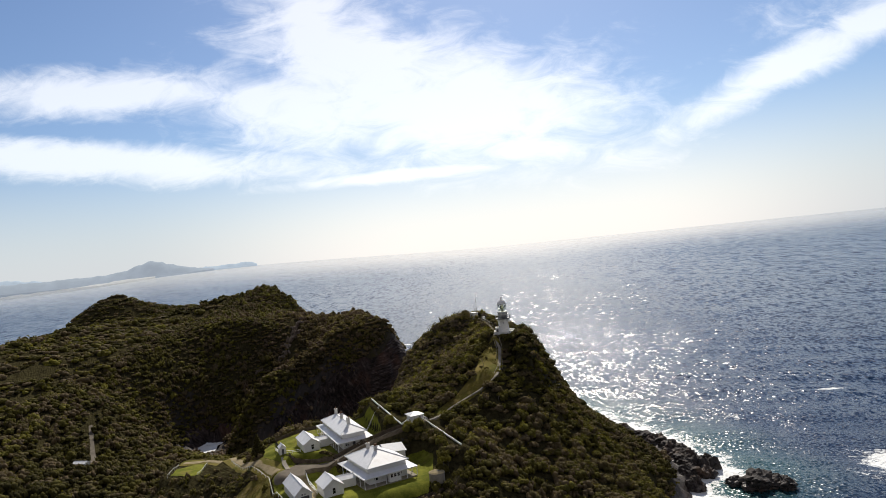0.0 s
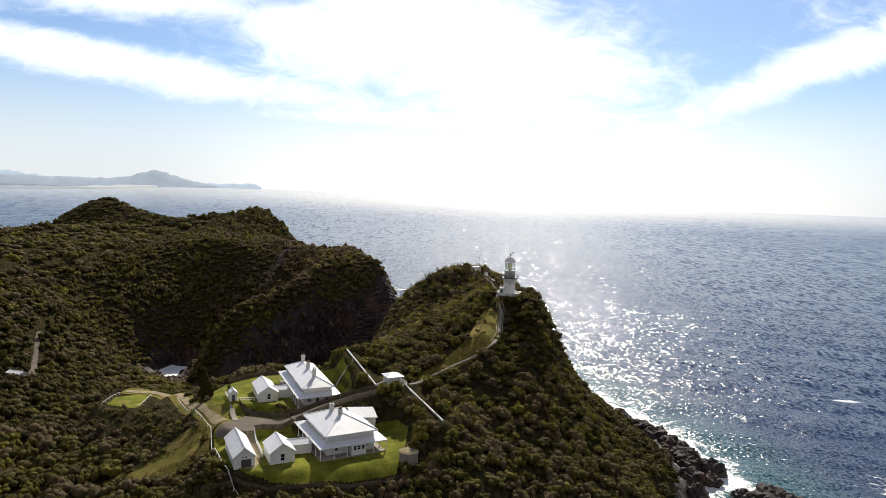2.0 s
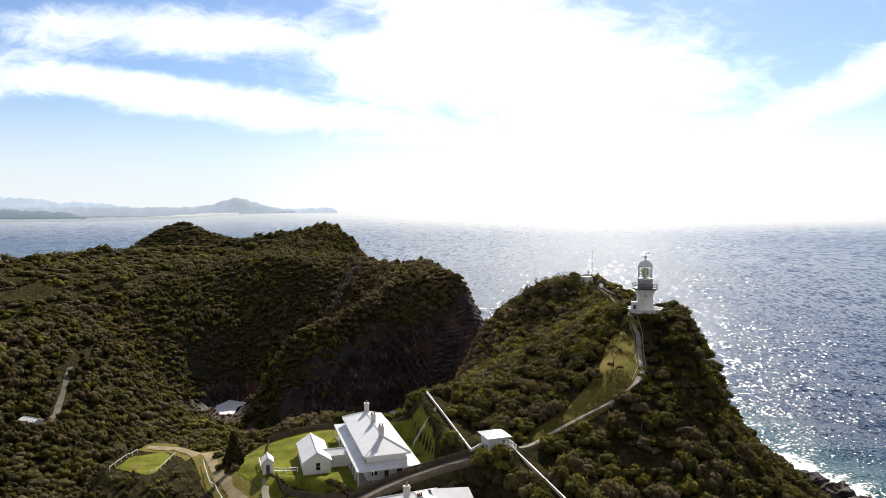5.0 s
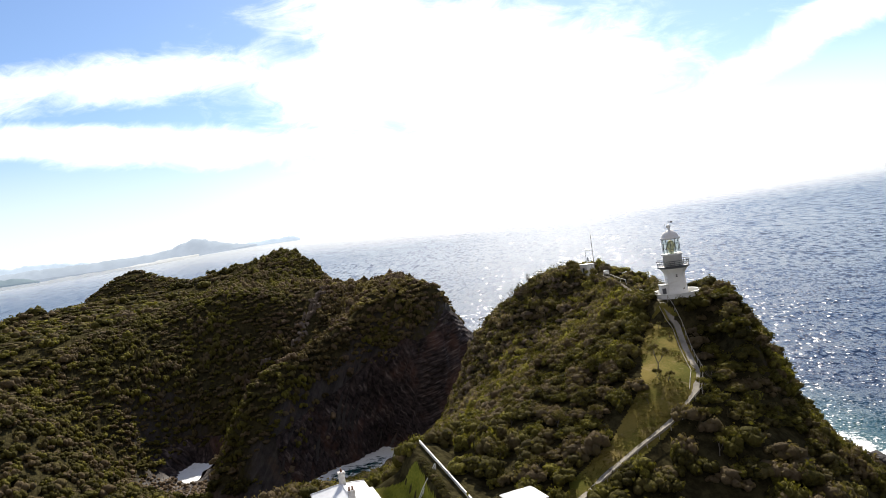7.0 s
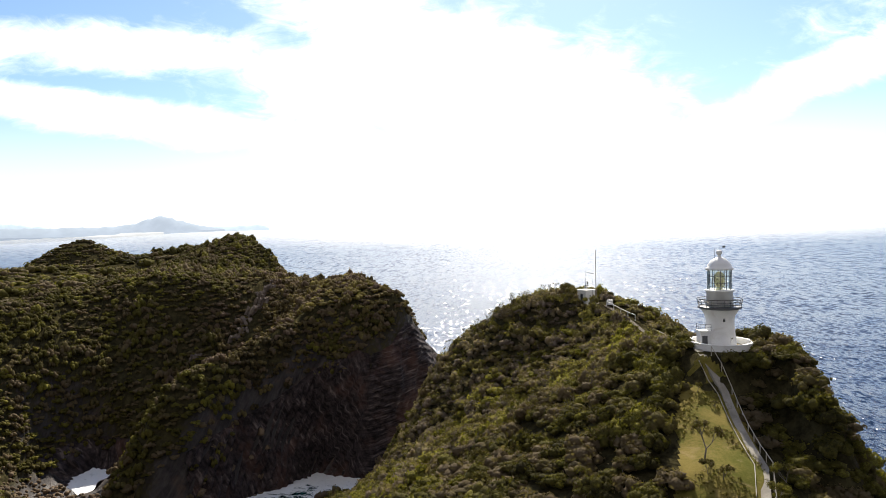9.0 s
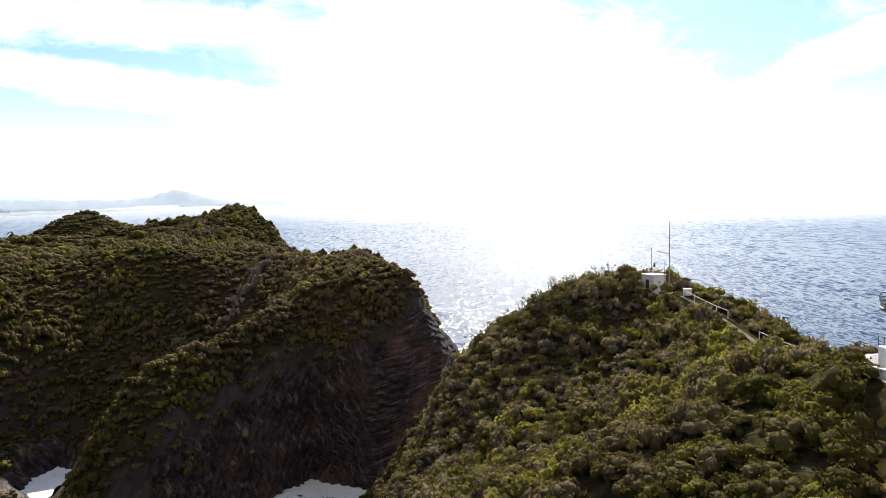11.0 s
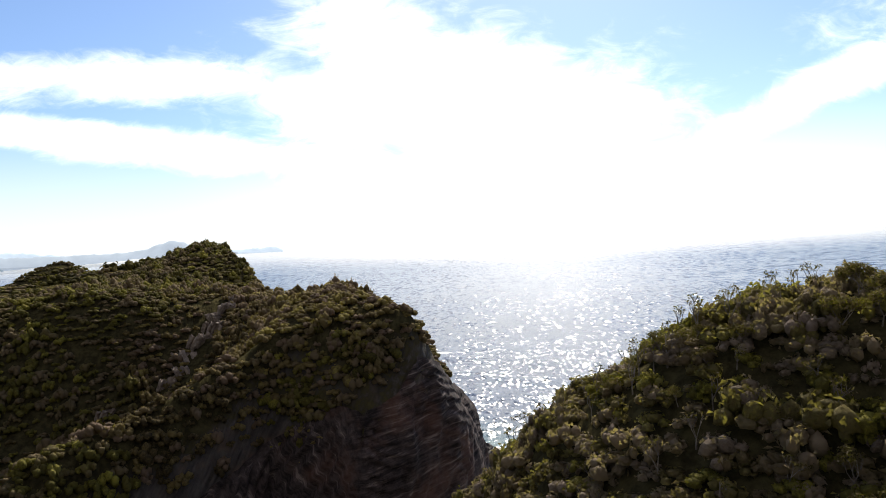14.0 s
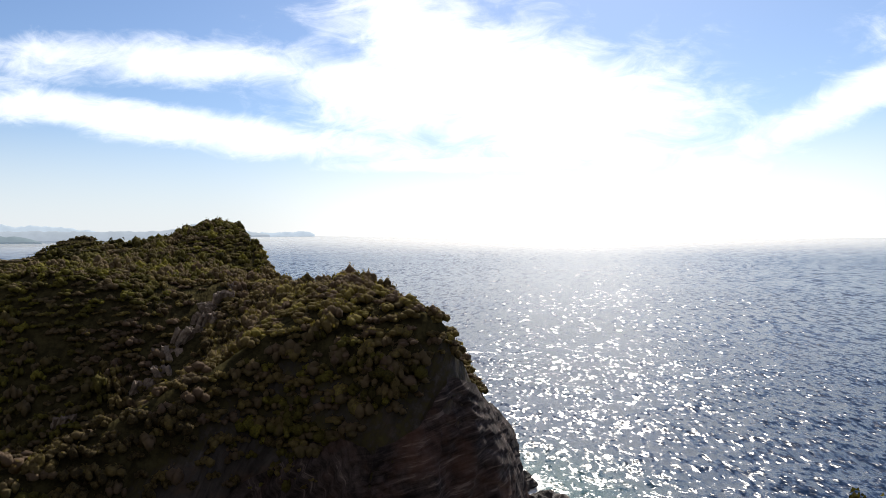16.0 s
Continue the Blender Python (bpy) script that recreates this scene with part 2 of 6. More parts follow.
M_ROCK = material("bedded_rock", rocky, 0.85)
M_LEAF = material("coastal_scrub_leaves", foliage((0.038, 0.033, 0.013), (0.105, 0.094, 0.024), (0.255, 0.232, 0.046), (0.150, 0.115, 0.068), 0.24), 0.85, 0.06)
M_BROWN_LEAF = material("wind_shorn_leaves", foliage((0.048, 0.037, 0.021), (0.158, 0.122, 0.052), (0.275, 0.232, 0.066), (0.160, 0.116, 0.082), 0.25), 0.85, 0.06)
M_DRY_LEAF = material("dry_hilltop_leaves", foliage((0.060, 0.050, 0.026), (0.165, 0.138, 0.058), (0.29, 0.262, 0.074), (0.235, 0.185, 0.130), 0.32), 0.85, 0.06)
M_GREY_LEAF = material("grey_twiggy_leaves", foliage((0.085, 0.066, 0.050), (0.185, 0.148, 0.110), (0.27, 0.225, 0.155), (0.23, 0.182, 0.145), 0.2), 0.9, 0.04)
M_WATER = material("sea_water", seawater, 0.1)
M_BARK = material("grey_bark", two_tone((0.10, 0.085, 0.07), (0.24, 0.21, 0.18), 2.0, 14.0, 0.03), 0.9)
M_WHITE = material("white_paint", two_tone((0.74, 0.74, 0.72), (0.82, 0.82, 0.80), 0.6, 6.0, 0.0, (0.60, 0.57, 0.52), 0.35), 0.55)
M_ROOF = material("pale_metal_roof", two_tone((0.66, 0.67, 0.68), (0.74, 0.75, 0.76), 0.5, 5.0, 0.0, (0.55, 0.54, 0.52), 0.3), 0.45, 0.5)
M_GRASS = material("mown_grass", two_tone((0.085, 0.100, 0.012), (0.20, 0.205, 0.028), 0.30, 2.2, 0.12, (0.20, 0.155, 0.055), 0.16), 0.95, 0.05)
M_DRYGRASS = material("dry_grass", two_tone((0.090, 0.092, 0.016), (0.205, 0.160, 0.045), 0.22, 2.6, 0.25, (0.29, 0.215, 0.115), 0.3), 0.95, 0.05)
M_PATH = material("worn_concrete", two_tone((0.24, 0.22, 0.18), (0.36, 0.33, 0.28), 0.4, 5.0, 0.01, (0.18, 0.16, 0.12), 0.3), 0.9, 0.08)
M_GRAVEL = material("gravel_court", two_tone((0.12, 0.105, 0.085), (0.20, 0.175, 0.14), 0.3, 6.0, 0.02, (0.09, 0.08, 0.06), 0.15), 0.95, 0.08)
M_COURT = material("sealed_court", two_tone((0.120, 0.103, 0.080), (0.170, 0.147, 0.115), 0.25, 6.0, 0.01, (0.16, 0.14, 0.11), 0.12), 0.95, 0.08)
M_SAND = material("pale_track", two_tone((0.22, 0.18, 0.105), (0.34, 0.28, 0.17), 0.5, 4.0, 0.03, (0.12, 0.11, 0.045), 0.35), 0.95, 0.08)
M_DARK = material("dark_glass", two_tone((0.012, 0.014, 0.016), (0.02, 0.022, 0.025), 1.0, 8.0), 0.15, 0.5)
M_IRON = material("dark_painted_iron", two_tone((0.05, 0.055, 0.06), (0.09, 0.09, 0.095), 1.0, 8.0), 0.5, 0.5)
M_BRICK = material("chimney_render", two_tone((0.55, 0.53, 0.50), (0.70, 0.69, 0.66), 1.0, 9.0, 0.0, (0.33, 0.28, 0.24), 0.8), 0.85)
M_POT = material("terracotta_pot", two_tone((0.16, 0.09, 0.06), (0.24, 0.13, 0.08), 2.0, 12.0), 0.8)
M_TIMBER = material("weathered_pale_timber", two_tone((0.36, 0.32, 0.26), (0.52, 0.48, 0.41), 0.8, 9.0, 0.01), 0.85)
M_HEDGE = material("grey_fence_boards", two_tone((0.075, 0.058, 0.042), (0.145, 0.115, 0.085), 0.8, 9.0, 0.01), 0.9)


# ---- mesh helpers ----
def mesh_of(name, bm, mat=None, smooth=False):
    me = bpy.data.meshes.new(name)
    bm.normal_update()
    bm.to_mesh(me)
    bm.free()
    if mat:
        me.materials.append(mat)
    if smooth:
        me.shade_smooth()
    return me


def part(name, bm, mat, parent, label="", smooth=False):
    ob = new(name, mesh_of(name, bm, mat, smooth))
    ob.parent = parent
    if label:
        ob["label"] = label
    return ob


def base(name, m, label, category, group="", kind=""):
    ob = new(name)
    ob.empty_display_size = 0.3
    ob.matrix_world = m
    return tagged(ob, label, category, group, kind)


def box(bm, cx, cy, cz, sx, sy, sz, rz=0.0):
    vs = bmesh.ops.create_cube(bm, size=1.0)["verts"]
    m = Matrix.Translation((cx, cy, cz)) @ Matrix.Rotation(radians(rz), 4, "Z") @ Matrix.Diagonal((sx, sy, sz, 1))
    bmesh.ops.transform(bm, matrix=m, verts=vs)
    return vs


def beam(bm, p, q, w, h):
    """A squared bar from p to q."""
    p, q = Vector(p), Vector(q)
    d = q - p
    m = Matrix.Translation((p + q) / 2) @ d.to_track_quat("X", "Z").to_matrix().to_4x4() @ Matrix.Diagonal((d.length, w, h, 1))
    vs = bmesh.ops.create_cube(bm, size=1.0)["verts"]
    bmesh.ops.transform(bm, matrix=m, verts=vs)


def rod(bm, p, q, r1, r2=None, seg=8):
    p, q = Vector(p), Vector(q)
    d = q - p
    r2 = r1 if r2 is None else r2
    vs = bmesh.ops.create_cone(bm, cap_ends=True, segments=seg, radius1=r1, radius2=r2, depth=d.length)["verts"]
    m = Matrix.Translation((p + q) / 2) @ d.to_track_quat("Z", "Y").to_matrix().to_4x4()
    bmesh.ops.transform(bm, matrix=m, verts=vs)


def lathe(bm, profile, seg=40, close=True):
    """Turn a profile of (radius, height) round the z axis."""
    rings = []
    for r, z in profile:
        rings.append([bm.verts.new((r * math.cos(2 * math.pi * i / seg), r * math.sin(2 * math.pi * i / seg), z)) for i in range(seg)])
    for lo, hi in zip(rings, rings[1:]):
        for i in range(seg):
            j = (i + 1) % seg
            bm.faces.new((lo[i], lo[j], hi[j], hi[i]))
    if close:
        bm.faces.new(list(reversed(rings[0])))
        bm.faces.new(rings[-1])


def slab(bm, pts, thick):
    """A flat or sloping plate: the outline pts, and the same lowered by thick."""
    up = [bm.verts.new(p) for p in pts]
    dn = [bm.verts.new((p[0], p[1], p[2] - thick)) for p in pts]
    bm.faces.new(up)
    bm.faces.new(list(reversed(dn)))
    n = len(pts)
    for i in range(n):
        j = (i + 1) % n
        bm.faces.new((up[i], dn[i], dn[j], up[j]))


# ---- land ----
def lattice(ix, iy, seed):
    h = (ix.astype(np.int64) * 374761393 + iy.astype(np.int64) * 668265263 + seed * 974711) & 0x7FFFFFFF
    h = (h ^ (h >> 13)) * 1274126177 & 0x7FFFFFFF
    return ((h ^ (h >> 16)) & 0xFFFF) / 65535.0


def value_noise(x, y, seed=0):
    ix, iy = np.floor(x), np.floor(y)
    fx, fy = x - ix, y - iy
    fx, fy = fx * fx * (3 - 2 * fx), fy * fy * (3 - 2 * fy)
    a, b = lattice(ix, iy, seed), lattice(ix + 1, iy, seed)
    c, d = lattice(ix, iy + 1, seed), lattice(ix + 1, iy + 1, seed)
    return (a * (1 - fx) + b * fx) * (1 - fy) + (c * (1 - fx) + d * fx) * fy - 0.5


def fbm(x, y, scale, octaves=4, seed=0):
    out, amp = 0, 1.0
    for o in range(octaves):
        out = out + amp * value_noise(x / scale * 2 ** o, y / scale * 2 ** o, seed + o)
        amp *= 0.5
    return out


# the water's edge, round the whole of the land
COAST = [(-112, 354), (-95, 350), (-76, 364), (-70, 376), (-52, 388), (-36, 401), (-20, 416), (0, 428), (25, 432), (58, 420), (66, 400), (77, 374), (87, 346), (95, 315),
         (96, 300), (101, 284), (90, 276), (86, 268), (84, 250), (80, 225), (88, 190), (96, 140), (80, 60), (75, -60), (90, -260),
         (-690, -260), (-690, 120), (-660, 340), (-600, 500), (-590, 640), (-620, 800), (-660, 960), (-590, 1060), (-450, 1095), (-335, 1060), (-275, 930), (-225, 790), (-184, 695),
         (-150, 632), (-115, 578), (-82, 545), (-52, 522), (-34, 510), (-30, 490), (-30, 462), (-31, 440), (-34, 425), (-42, 413), (-54, 405),
         (-77, 412), (-91, 394), (-106, 371)]
RUBBLE = [(-176, 380), (-170, 394), (-152, 386), (-134, 376), (-126, 367), (-133, 357), (-150, 356), (-167, 365)]
COVE = [(-166, 397), (-152, 387), (-147, 396), (-153, 413), (-164, 416), (-169, 408)]

# crests, benches and valley floors: (x, y, height)
LINES = [
    [(-27, 197, 41.3), (-46, 190, 41), (-54, 203, 43), (-42, 222, 45), (-28, 214, 46), (-17, 219, 51), (-6, 226, 53.5), (3, 234, 57), (9, 239, 60.5),
     (13, 249, 63.5), (15, 259, 66.3), (18, 268, 68.8), (15, 296, 66), (13, 312, 69.5)],
    [(13, 336, 67), (9, 346, 63), (4, 358, 56), (-4, 350, 58), (-12, 352, 53)],
    [(15, 318, 71), (9, 321, 72.5), (3, 325, 75.5), (-5, 326, 73), (-11, 326, 69), (-17, 328, 62.5), (-23, 333, 58), (-27, 342, 53), (-28, 355, 44), (-28, 384, 33)],
    [(5, 385, 44), (-8, 397, 34), (30, 390, 32)],
    [(-3, 314, 63), (-7, 298, 56), (-3, 280, 60), (-9, 262, 57), (-22, 262, 52), (-22, 298, 48)],
    [(-35, 248, 52.8), (-31, 239, 52.0), (-27, 231, 51.3), (-21.5, 217, 50.0)], [(-42, 254, 44), (-56, 262, 40)],
    [(-12.5, 217, 49.3), (-7, 208, 47.8), (-2, 199.5, 46.2), (4, 191, 41)],
    [(25, 262, 68.5), (26.5, 276, 69.5), (29, 268, 73), (33.5, 268, 63), (37.5, 269, 51), (42, 270, 42), (51, 271, 32), (62, 274, 23), (74, 278, 14)],
    [(41, 298, 43), (46, 302, 34), (53, 312, 26), (50, 335, 29), (62, 332, 19)],
    [(13, 205, 40), (26, 237, 51), (32, 300, 57), (36, 325, 54), (30, 355, 45)],
    [(70, 240, 8), (76, 285, 11), (74, 325, 10), (58, 370, 7)],
    [(-46, 262, 38), (-53, 300, 28), (-58, 335, 15), (-62, 365, 5)], [(-35, 300, 40), (-41, 340, 24), (-46, 370, 9)], [(-66, 300, 24), (-79, 340, 9)],
    [(-30, 172, 38), (-48, 168, 35), (5, 175, 31), (45, 190, 22), (70, 180, 12)],
    [(-40, 130, 24), (20, 120, 18), (-40, 40, 14), (30, 0, 10), (-40, -150, 20), (-300, 60, 25), (-300, -200, 30), (-560, 100, 30)],
    [(-72, 190, 32), (-98, 214, 27), (-84, 232, 37), (-100, 228, 34), (-124, 250, 25), (-84, 270, 31), (-88, 292, 22)], [(-66, 214, 44), (-72, 228, 44.3), (-68, 237, 45), (-60, 252, 44.5), (-52, 248, 44.8)],
    [(-108, 238, 34), (-109, 251, 33), (-98, 249, 34), (-97, 236, 34.5)], [(-76, 226.5, 38.2), (-81, 234, 38), (-88, 243, 36.5)],
    [(-110, 320, 13), (-135, 345, 8), (-155, 365, 5), (-135, 374, 4)], [(-168, 384, 3), (-150, 377, 3)],
    [(-160, 262, 31), (-173, 298, 29), (-191, 345, 42), (-205, 385, 46), (-196, 432, 54)],
    [(-160, 200, 30), (-200, 250, 38), (-260, 320, 52)],
    [(-180, 618, 87), (-160, 596, 80), (-142, 571, 66), (-128, 550, 63), (-108, 514, 62), (-90, 498, 65), (-74, 462, 67.8), (-60, 442, 65.4), (-48, 431, 64.5)],
    [(-40, 430, 61), (-33, 430, 42), (-34, 446, 38)], [(-79, 418, 54), (-57, 412, 47), (-44, 419, 48)], [(-36, 470, 40), (-55, 500, 42), (-90, 535, 48)],
    [(-72, 428, 62), (-83, 414, 58), (-95, 402, 49), (-104, 394, 46), (-112, 386, 43), (-118, 378, 39), (-123, 371, 25)], [(-98, 335, 8), (-88, 345, 4), (-110, 345, 4), (-122, 356, 4)], [(-84, 325, 12), (-104, 318, 14)], [(-103, 428, 37), (-114, 424, 28), (-128, 420, 13)],
    [(-165, 475, 66), (-118, 484, 55), (-122, 462, 40), (-128, 442, 24), (-150, 440, 28), (-165, 450, 40), (-180, 445, 46)],
    [(-499, 1006, 83), (-530, 1006, 82), (-564, 996, 61), (-589, 986, 32), (-630, 973, 20)], [(-472, 1013, 67), (-424, 1005, 60), (-372, 976, 58)],
    [(-605, 1036, 25), (-537, 1058, 44), (-474, 1071, 32), (-393, 1048, 35)], [(-574, 917, 34), (-512, 905, 45), (-437, 917, 48)], [(-330, 880, 50), (-300, 780, 56)],
    [(-262, 690, 68), (-238, 645, 76), (-210, 560, 63), (-245, 490, 64), (-300, 430, 68), (-290, 520, 69)],
    [(-360, 600, 63), (-430, 480, 52), (-470, 620, 40)],
]
# levelled ground: x, y, radius, height
WALLS = [[(-34, 246, 53.6), (-27.5, 231.5, 52.2), (-21.0, 216.8, 50.8), (-18.8, 218.6, 51.6)], [(-12.8, 218, 50.6), (-2.0, 199.5, 47.4)]]
RISE = [(-41, 204, 44.3), (-35.5, 208, 45.8), (-30, 211, 47.5), (-24, 214, 48.8), (-13, 219, 51.0)]
BANKS = [(a[0] + (b[0] - a[0]) * i / 6, a[1] + (b[1] - a[1]) * i / 6, 1.2, a[2] + (b[2] - a[2]) * i / 6 - 0.5) for w in WALLS + [RISE] for a, b in zip(w, w[1:]) for i in range(7)]
PADS = [(-27.6, 197.5, 13, 41.3), (-41.7, 225.5, 9, 45.0), (-45, 233, 8, 45.0), (-38.5, 218, 8, 45.0), (-40, 186, 7, 41.2), (-49, 186.5, 7, 41.0), (-53, 221, 6, 44.8),
        (-52, 204, 6, 43.2), (18.5, 268, 6.2, 69.9), (-16.8, 220.3, 3.5, 51.0), (-103, 245, 9, 34.6), (-109, 255, 6, 34.0), (8.4, 322.8, 3.0, 70.3)] + BANKS


def edge_distance(x, y, ring):
    """Metres to the ring's edge, plus inside, minus outside."""
    best, inside = np.full(x.shape, 1e9), np.zeros(x.shape, bool)
    for (x0, y0), (x1, y1) in zip(ring, ring[1:] + ring[:1]):
        ex, ey = x1 - x0, y1 - y0
        t = np.clip(((x - x0) * ex + (y - y0) * ey) / (ex * ex + ey * ey), 0, 1)
        best = np.minimum(best, (x - x0 - t * ex) ** 2 + (y - y0 - t * ey) ** 2)
        cross = (y0 > y) != (y1 > y)
        if ey:
            inside ^= cross & (x < x0 + (y - y0) * ex / ey)
    return np.sqrt(best) * np.where(inside, 1, -1)


def land_distance(x, y):
    d = np.minimum(edge_distance(x, y, COAST), -edge_distance(x, y, COVE))
    return d + 5.0 * fbm(x, y, 22, 4, 5)


def step(t):
    t = np.clip(t, 0, 1)
    return t * t * (3 - 2 * t)


SAMPLES = []
for line in LINES:
    for p, q in zip(line, line[1:]):
        n = max(1, int(math.dist(p[:2], q[:2]) // 9))
        SAMPLES += [tuple(p[k] + (q[k] - p[k]) * i / n for k in range(3)) for i in range(n)]
    SAMPLES.append(line[-1])


KNOTS = np.array(SAMPLES)


def kernel(r2):
    return np.sqrt(r2 + 36.0)


# the steep shoulder under the lighthouse, seen along the spur: across, height
BLUFF_X = [20, 24, 28.5, 31, 34.5, 38, 42, 52, 62, 70, 78, 90]
BLUFF_Z = [69.5, 70.5, 69.5, 64, 57.5, 49.5, 41.5, 30, 22, 17, 13, 8]

GAP2 = (KNOTS[:, None, 0] - KNOTS[None, :, 0]) ** 2 + (KNOTS[:, None, 1] - KNOTS[None, :, 1]) ** 2
PULL = np.linalg.solve(kernel(GAP2) - 2.5 * np.eye(len(KNOTS)), KNOTS[:, 2] - 40.0)


def height(x, y):
    """The height of the ground at plan places x, y (arrays): a smooth sheet over the crests and valleys, cut off at the water."""
    h = np.full(x.shape, 40.0)
    for (sx, sy, _), w in zip(KNOTS, PULL):
        h = h + w * kernel((x - sx) ** 2 + (y - sy) ** 2)
    h = np.maximum(h, 3.0)
    bluff = step((22 - np.abs(y - 261)) / 10) * step((x - 20.5) / 4)
    h = h * (1 - bluff) + bluff * np.interp(x + 0.33 * np.clip(268 - y, 0, 25) - 0.15 * np.clip(268 - y, -20, 0), BLUFF_X, BLUFF_Z)
    d = land_distance(x, y)
    face = (y > 398 + 0.6 * (x + 60)) & (x < -20) & (x > -200)
    face &= x > -120
    wide = np.where(face, 5.5, np.where(x < -120, 20.0, np.where(x < 5, 14.0, 24.0)))
    rise = np.where(face, 0.68 * step((d + 1.0) / 5.5) + 0.32 * step(d / 15.0), step((d + 1.0) / wide))
    h = h + 3.2 * fbm(x, y, 30, 4, 11) * step(d / 30)
    crag = np.maximum(0, fbm(x, y, 9, 4, 21)) * 7.0
    h = np.where(d > 0, h * rise + crag * step(d / 3) * (1 - step((d - 6) / wide)), np.maximum(-8.0, d * 0.8))
    for px, py, r, z in PADS:
        w = 1 - step((np.hypot(x - px, y - py) - r) / (3.5 if r < 2 else 0.6 * r))
        h = h * (1 - w) + z * w
    return h


def rock_top(x):
    """How high the bare rock of the headland's cliff reaches, along x."""
    return np.interp(x, [-104, -90, -80, -69, -57, -46, -38, -31], [20, 28, 34, 43, 53, 59, 57, 48])


def ground_z(x, y):
    return float(height(np.array([float(x)]), np.array([float(y)]))[0])


def grid_mesh(name, xs, ys, zfun, mat):
    X, Y = np.meshgrid(xs, ys)
    Z = zfun(X, Y)
    co = np.stack([X, Y, Z], -1).reshape(-1, 3)
    nx, ny = len(xs), len(ys)
    i = np.arange(nx * ny).reshape(ny, nx)
    quads = np.stack([i[:-1, :-1], i[:-1, 1:], i[1:, 1:], i[1:, :-1]], -1).reshape(-1, 4)
    return quad_mesh(name, co, quads, mat), co


def quad_mesh(name, co, quads, mat, tint=None):
    me = bpy.data.meshes.new(name)
    me.vertices.add(len(co))
    me.vertices.foreach_set("co", np.asarray(co, np.float32).ravel())
    n, k = quads.shape
    me.loops.add(n * k)
    me.loops.foreach_set("vertex_index", quads.astype(np.int32).ravel())
    me.polygons.add(n)
    me.polygons.foreach_set("loop_start", np.arange(n, dtype=np.int32) * k)
    if tint is not None:
        me.attributes.new("tint", "FLOAT", "FACE").data.foreach_set("value", np.asarray(tint, np.float32))
    me.materials.append(mat)
    me.update(calc_edges=True)
    me.validate()
    return me


xs = np.concatenate([np.arange(-700, -210, 8.0), np.arange(-210, -72, 2.0), np.arange(-72, 4, 1.0), np.arange(4, 110, 2.0), np.arange(110, 131, 7.0)])
ys = np.concatenate([np.arange(-260, 150, 9.0), np.arange(150, 166, 2.0), np.arange(166, 256, 1.0), np.arange(256, 545, 2.0), np.arange(545, 1120, 8.0)])
land_mesh, _ = grid_mesh("ground", xs, ys, height, M_ROCK)
ground = tagged(new("ground", land_mesh), "dark bedded rock headland with thin soil under scrub", "ground", kind="structure")


# ---- sea: one sheet to the horizon ----
def make_sea():
    seg = 420
    radii = [2.0]
    while radii[-1] < 4500:
        r = radii[-1]
        radii.append(r + (5.0 if r < 420 else r * 0.05))
    r = np.array(radii)
    ang = np.arange(seg) * 2 * math.pi / seg
    R, A = np.meshgrid(r, ang, indexing="ij")
    X, Y = 0 + R * np.sin(A), 330 + R * np.cos(A)
    d = -land_distance(X, Y)
    swell = 0.35 * np.sin(X * 0.06 + Y * 0.115 + 2 * fbm(X, Y, 120, 2, 3)) + 0.9 * fbm(X, Y, 14, 3, 8)
    rim = 72 + 44 * step((6 - np.degrees(np.arctan2(X, Y - 330))) / 26)
    Z = swell * (1 - step((R - 350) / 250)) + rim * step((R - 1500) / 4500) / step(np.array(3000 / 4500))
    co = np.stack([X, Y, Z], -1).reshape(-1, 3)
    i = np.arange(len(r) * seg).reshape(len(r), seg)
    j = np.roll(i, -1, 1)
    quads = np.stack([i[:-1], i[1:], j[1:], j[:-1]], -1).reshape(-1, 4)
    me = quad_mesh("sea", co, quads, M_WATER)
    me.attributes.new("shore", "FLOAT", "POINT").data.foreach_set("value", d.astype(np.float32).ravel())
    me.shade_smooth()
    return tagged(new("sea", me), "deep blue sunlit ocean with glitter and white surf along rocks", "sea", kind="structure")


make_sea()


# ---- scrub ----
def ball(rings):
    bm = bmesh.new()
    bmesh.ops.create_icosphere(bm, subdivisions=rings, radius=1.0)
    co, tri = np.array([v.co[:] for v in bm.verts]), np.array([[v.index for v in f.verts] for f in bm.faces])
    bm.free()
    return co, tri


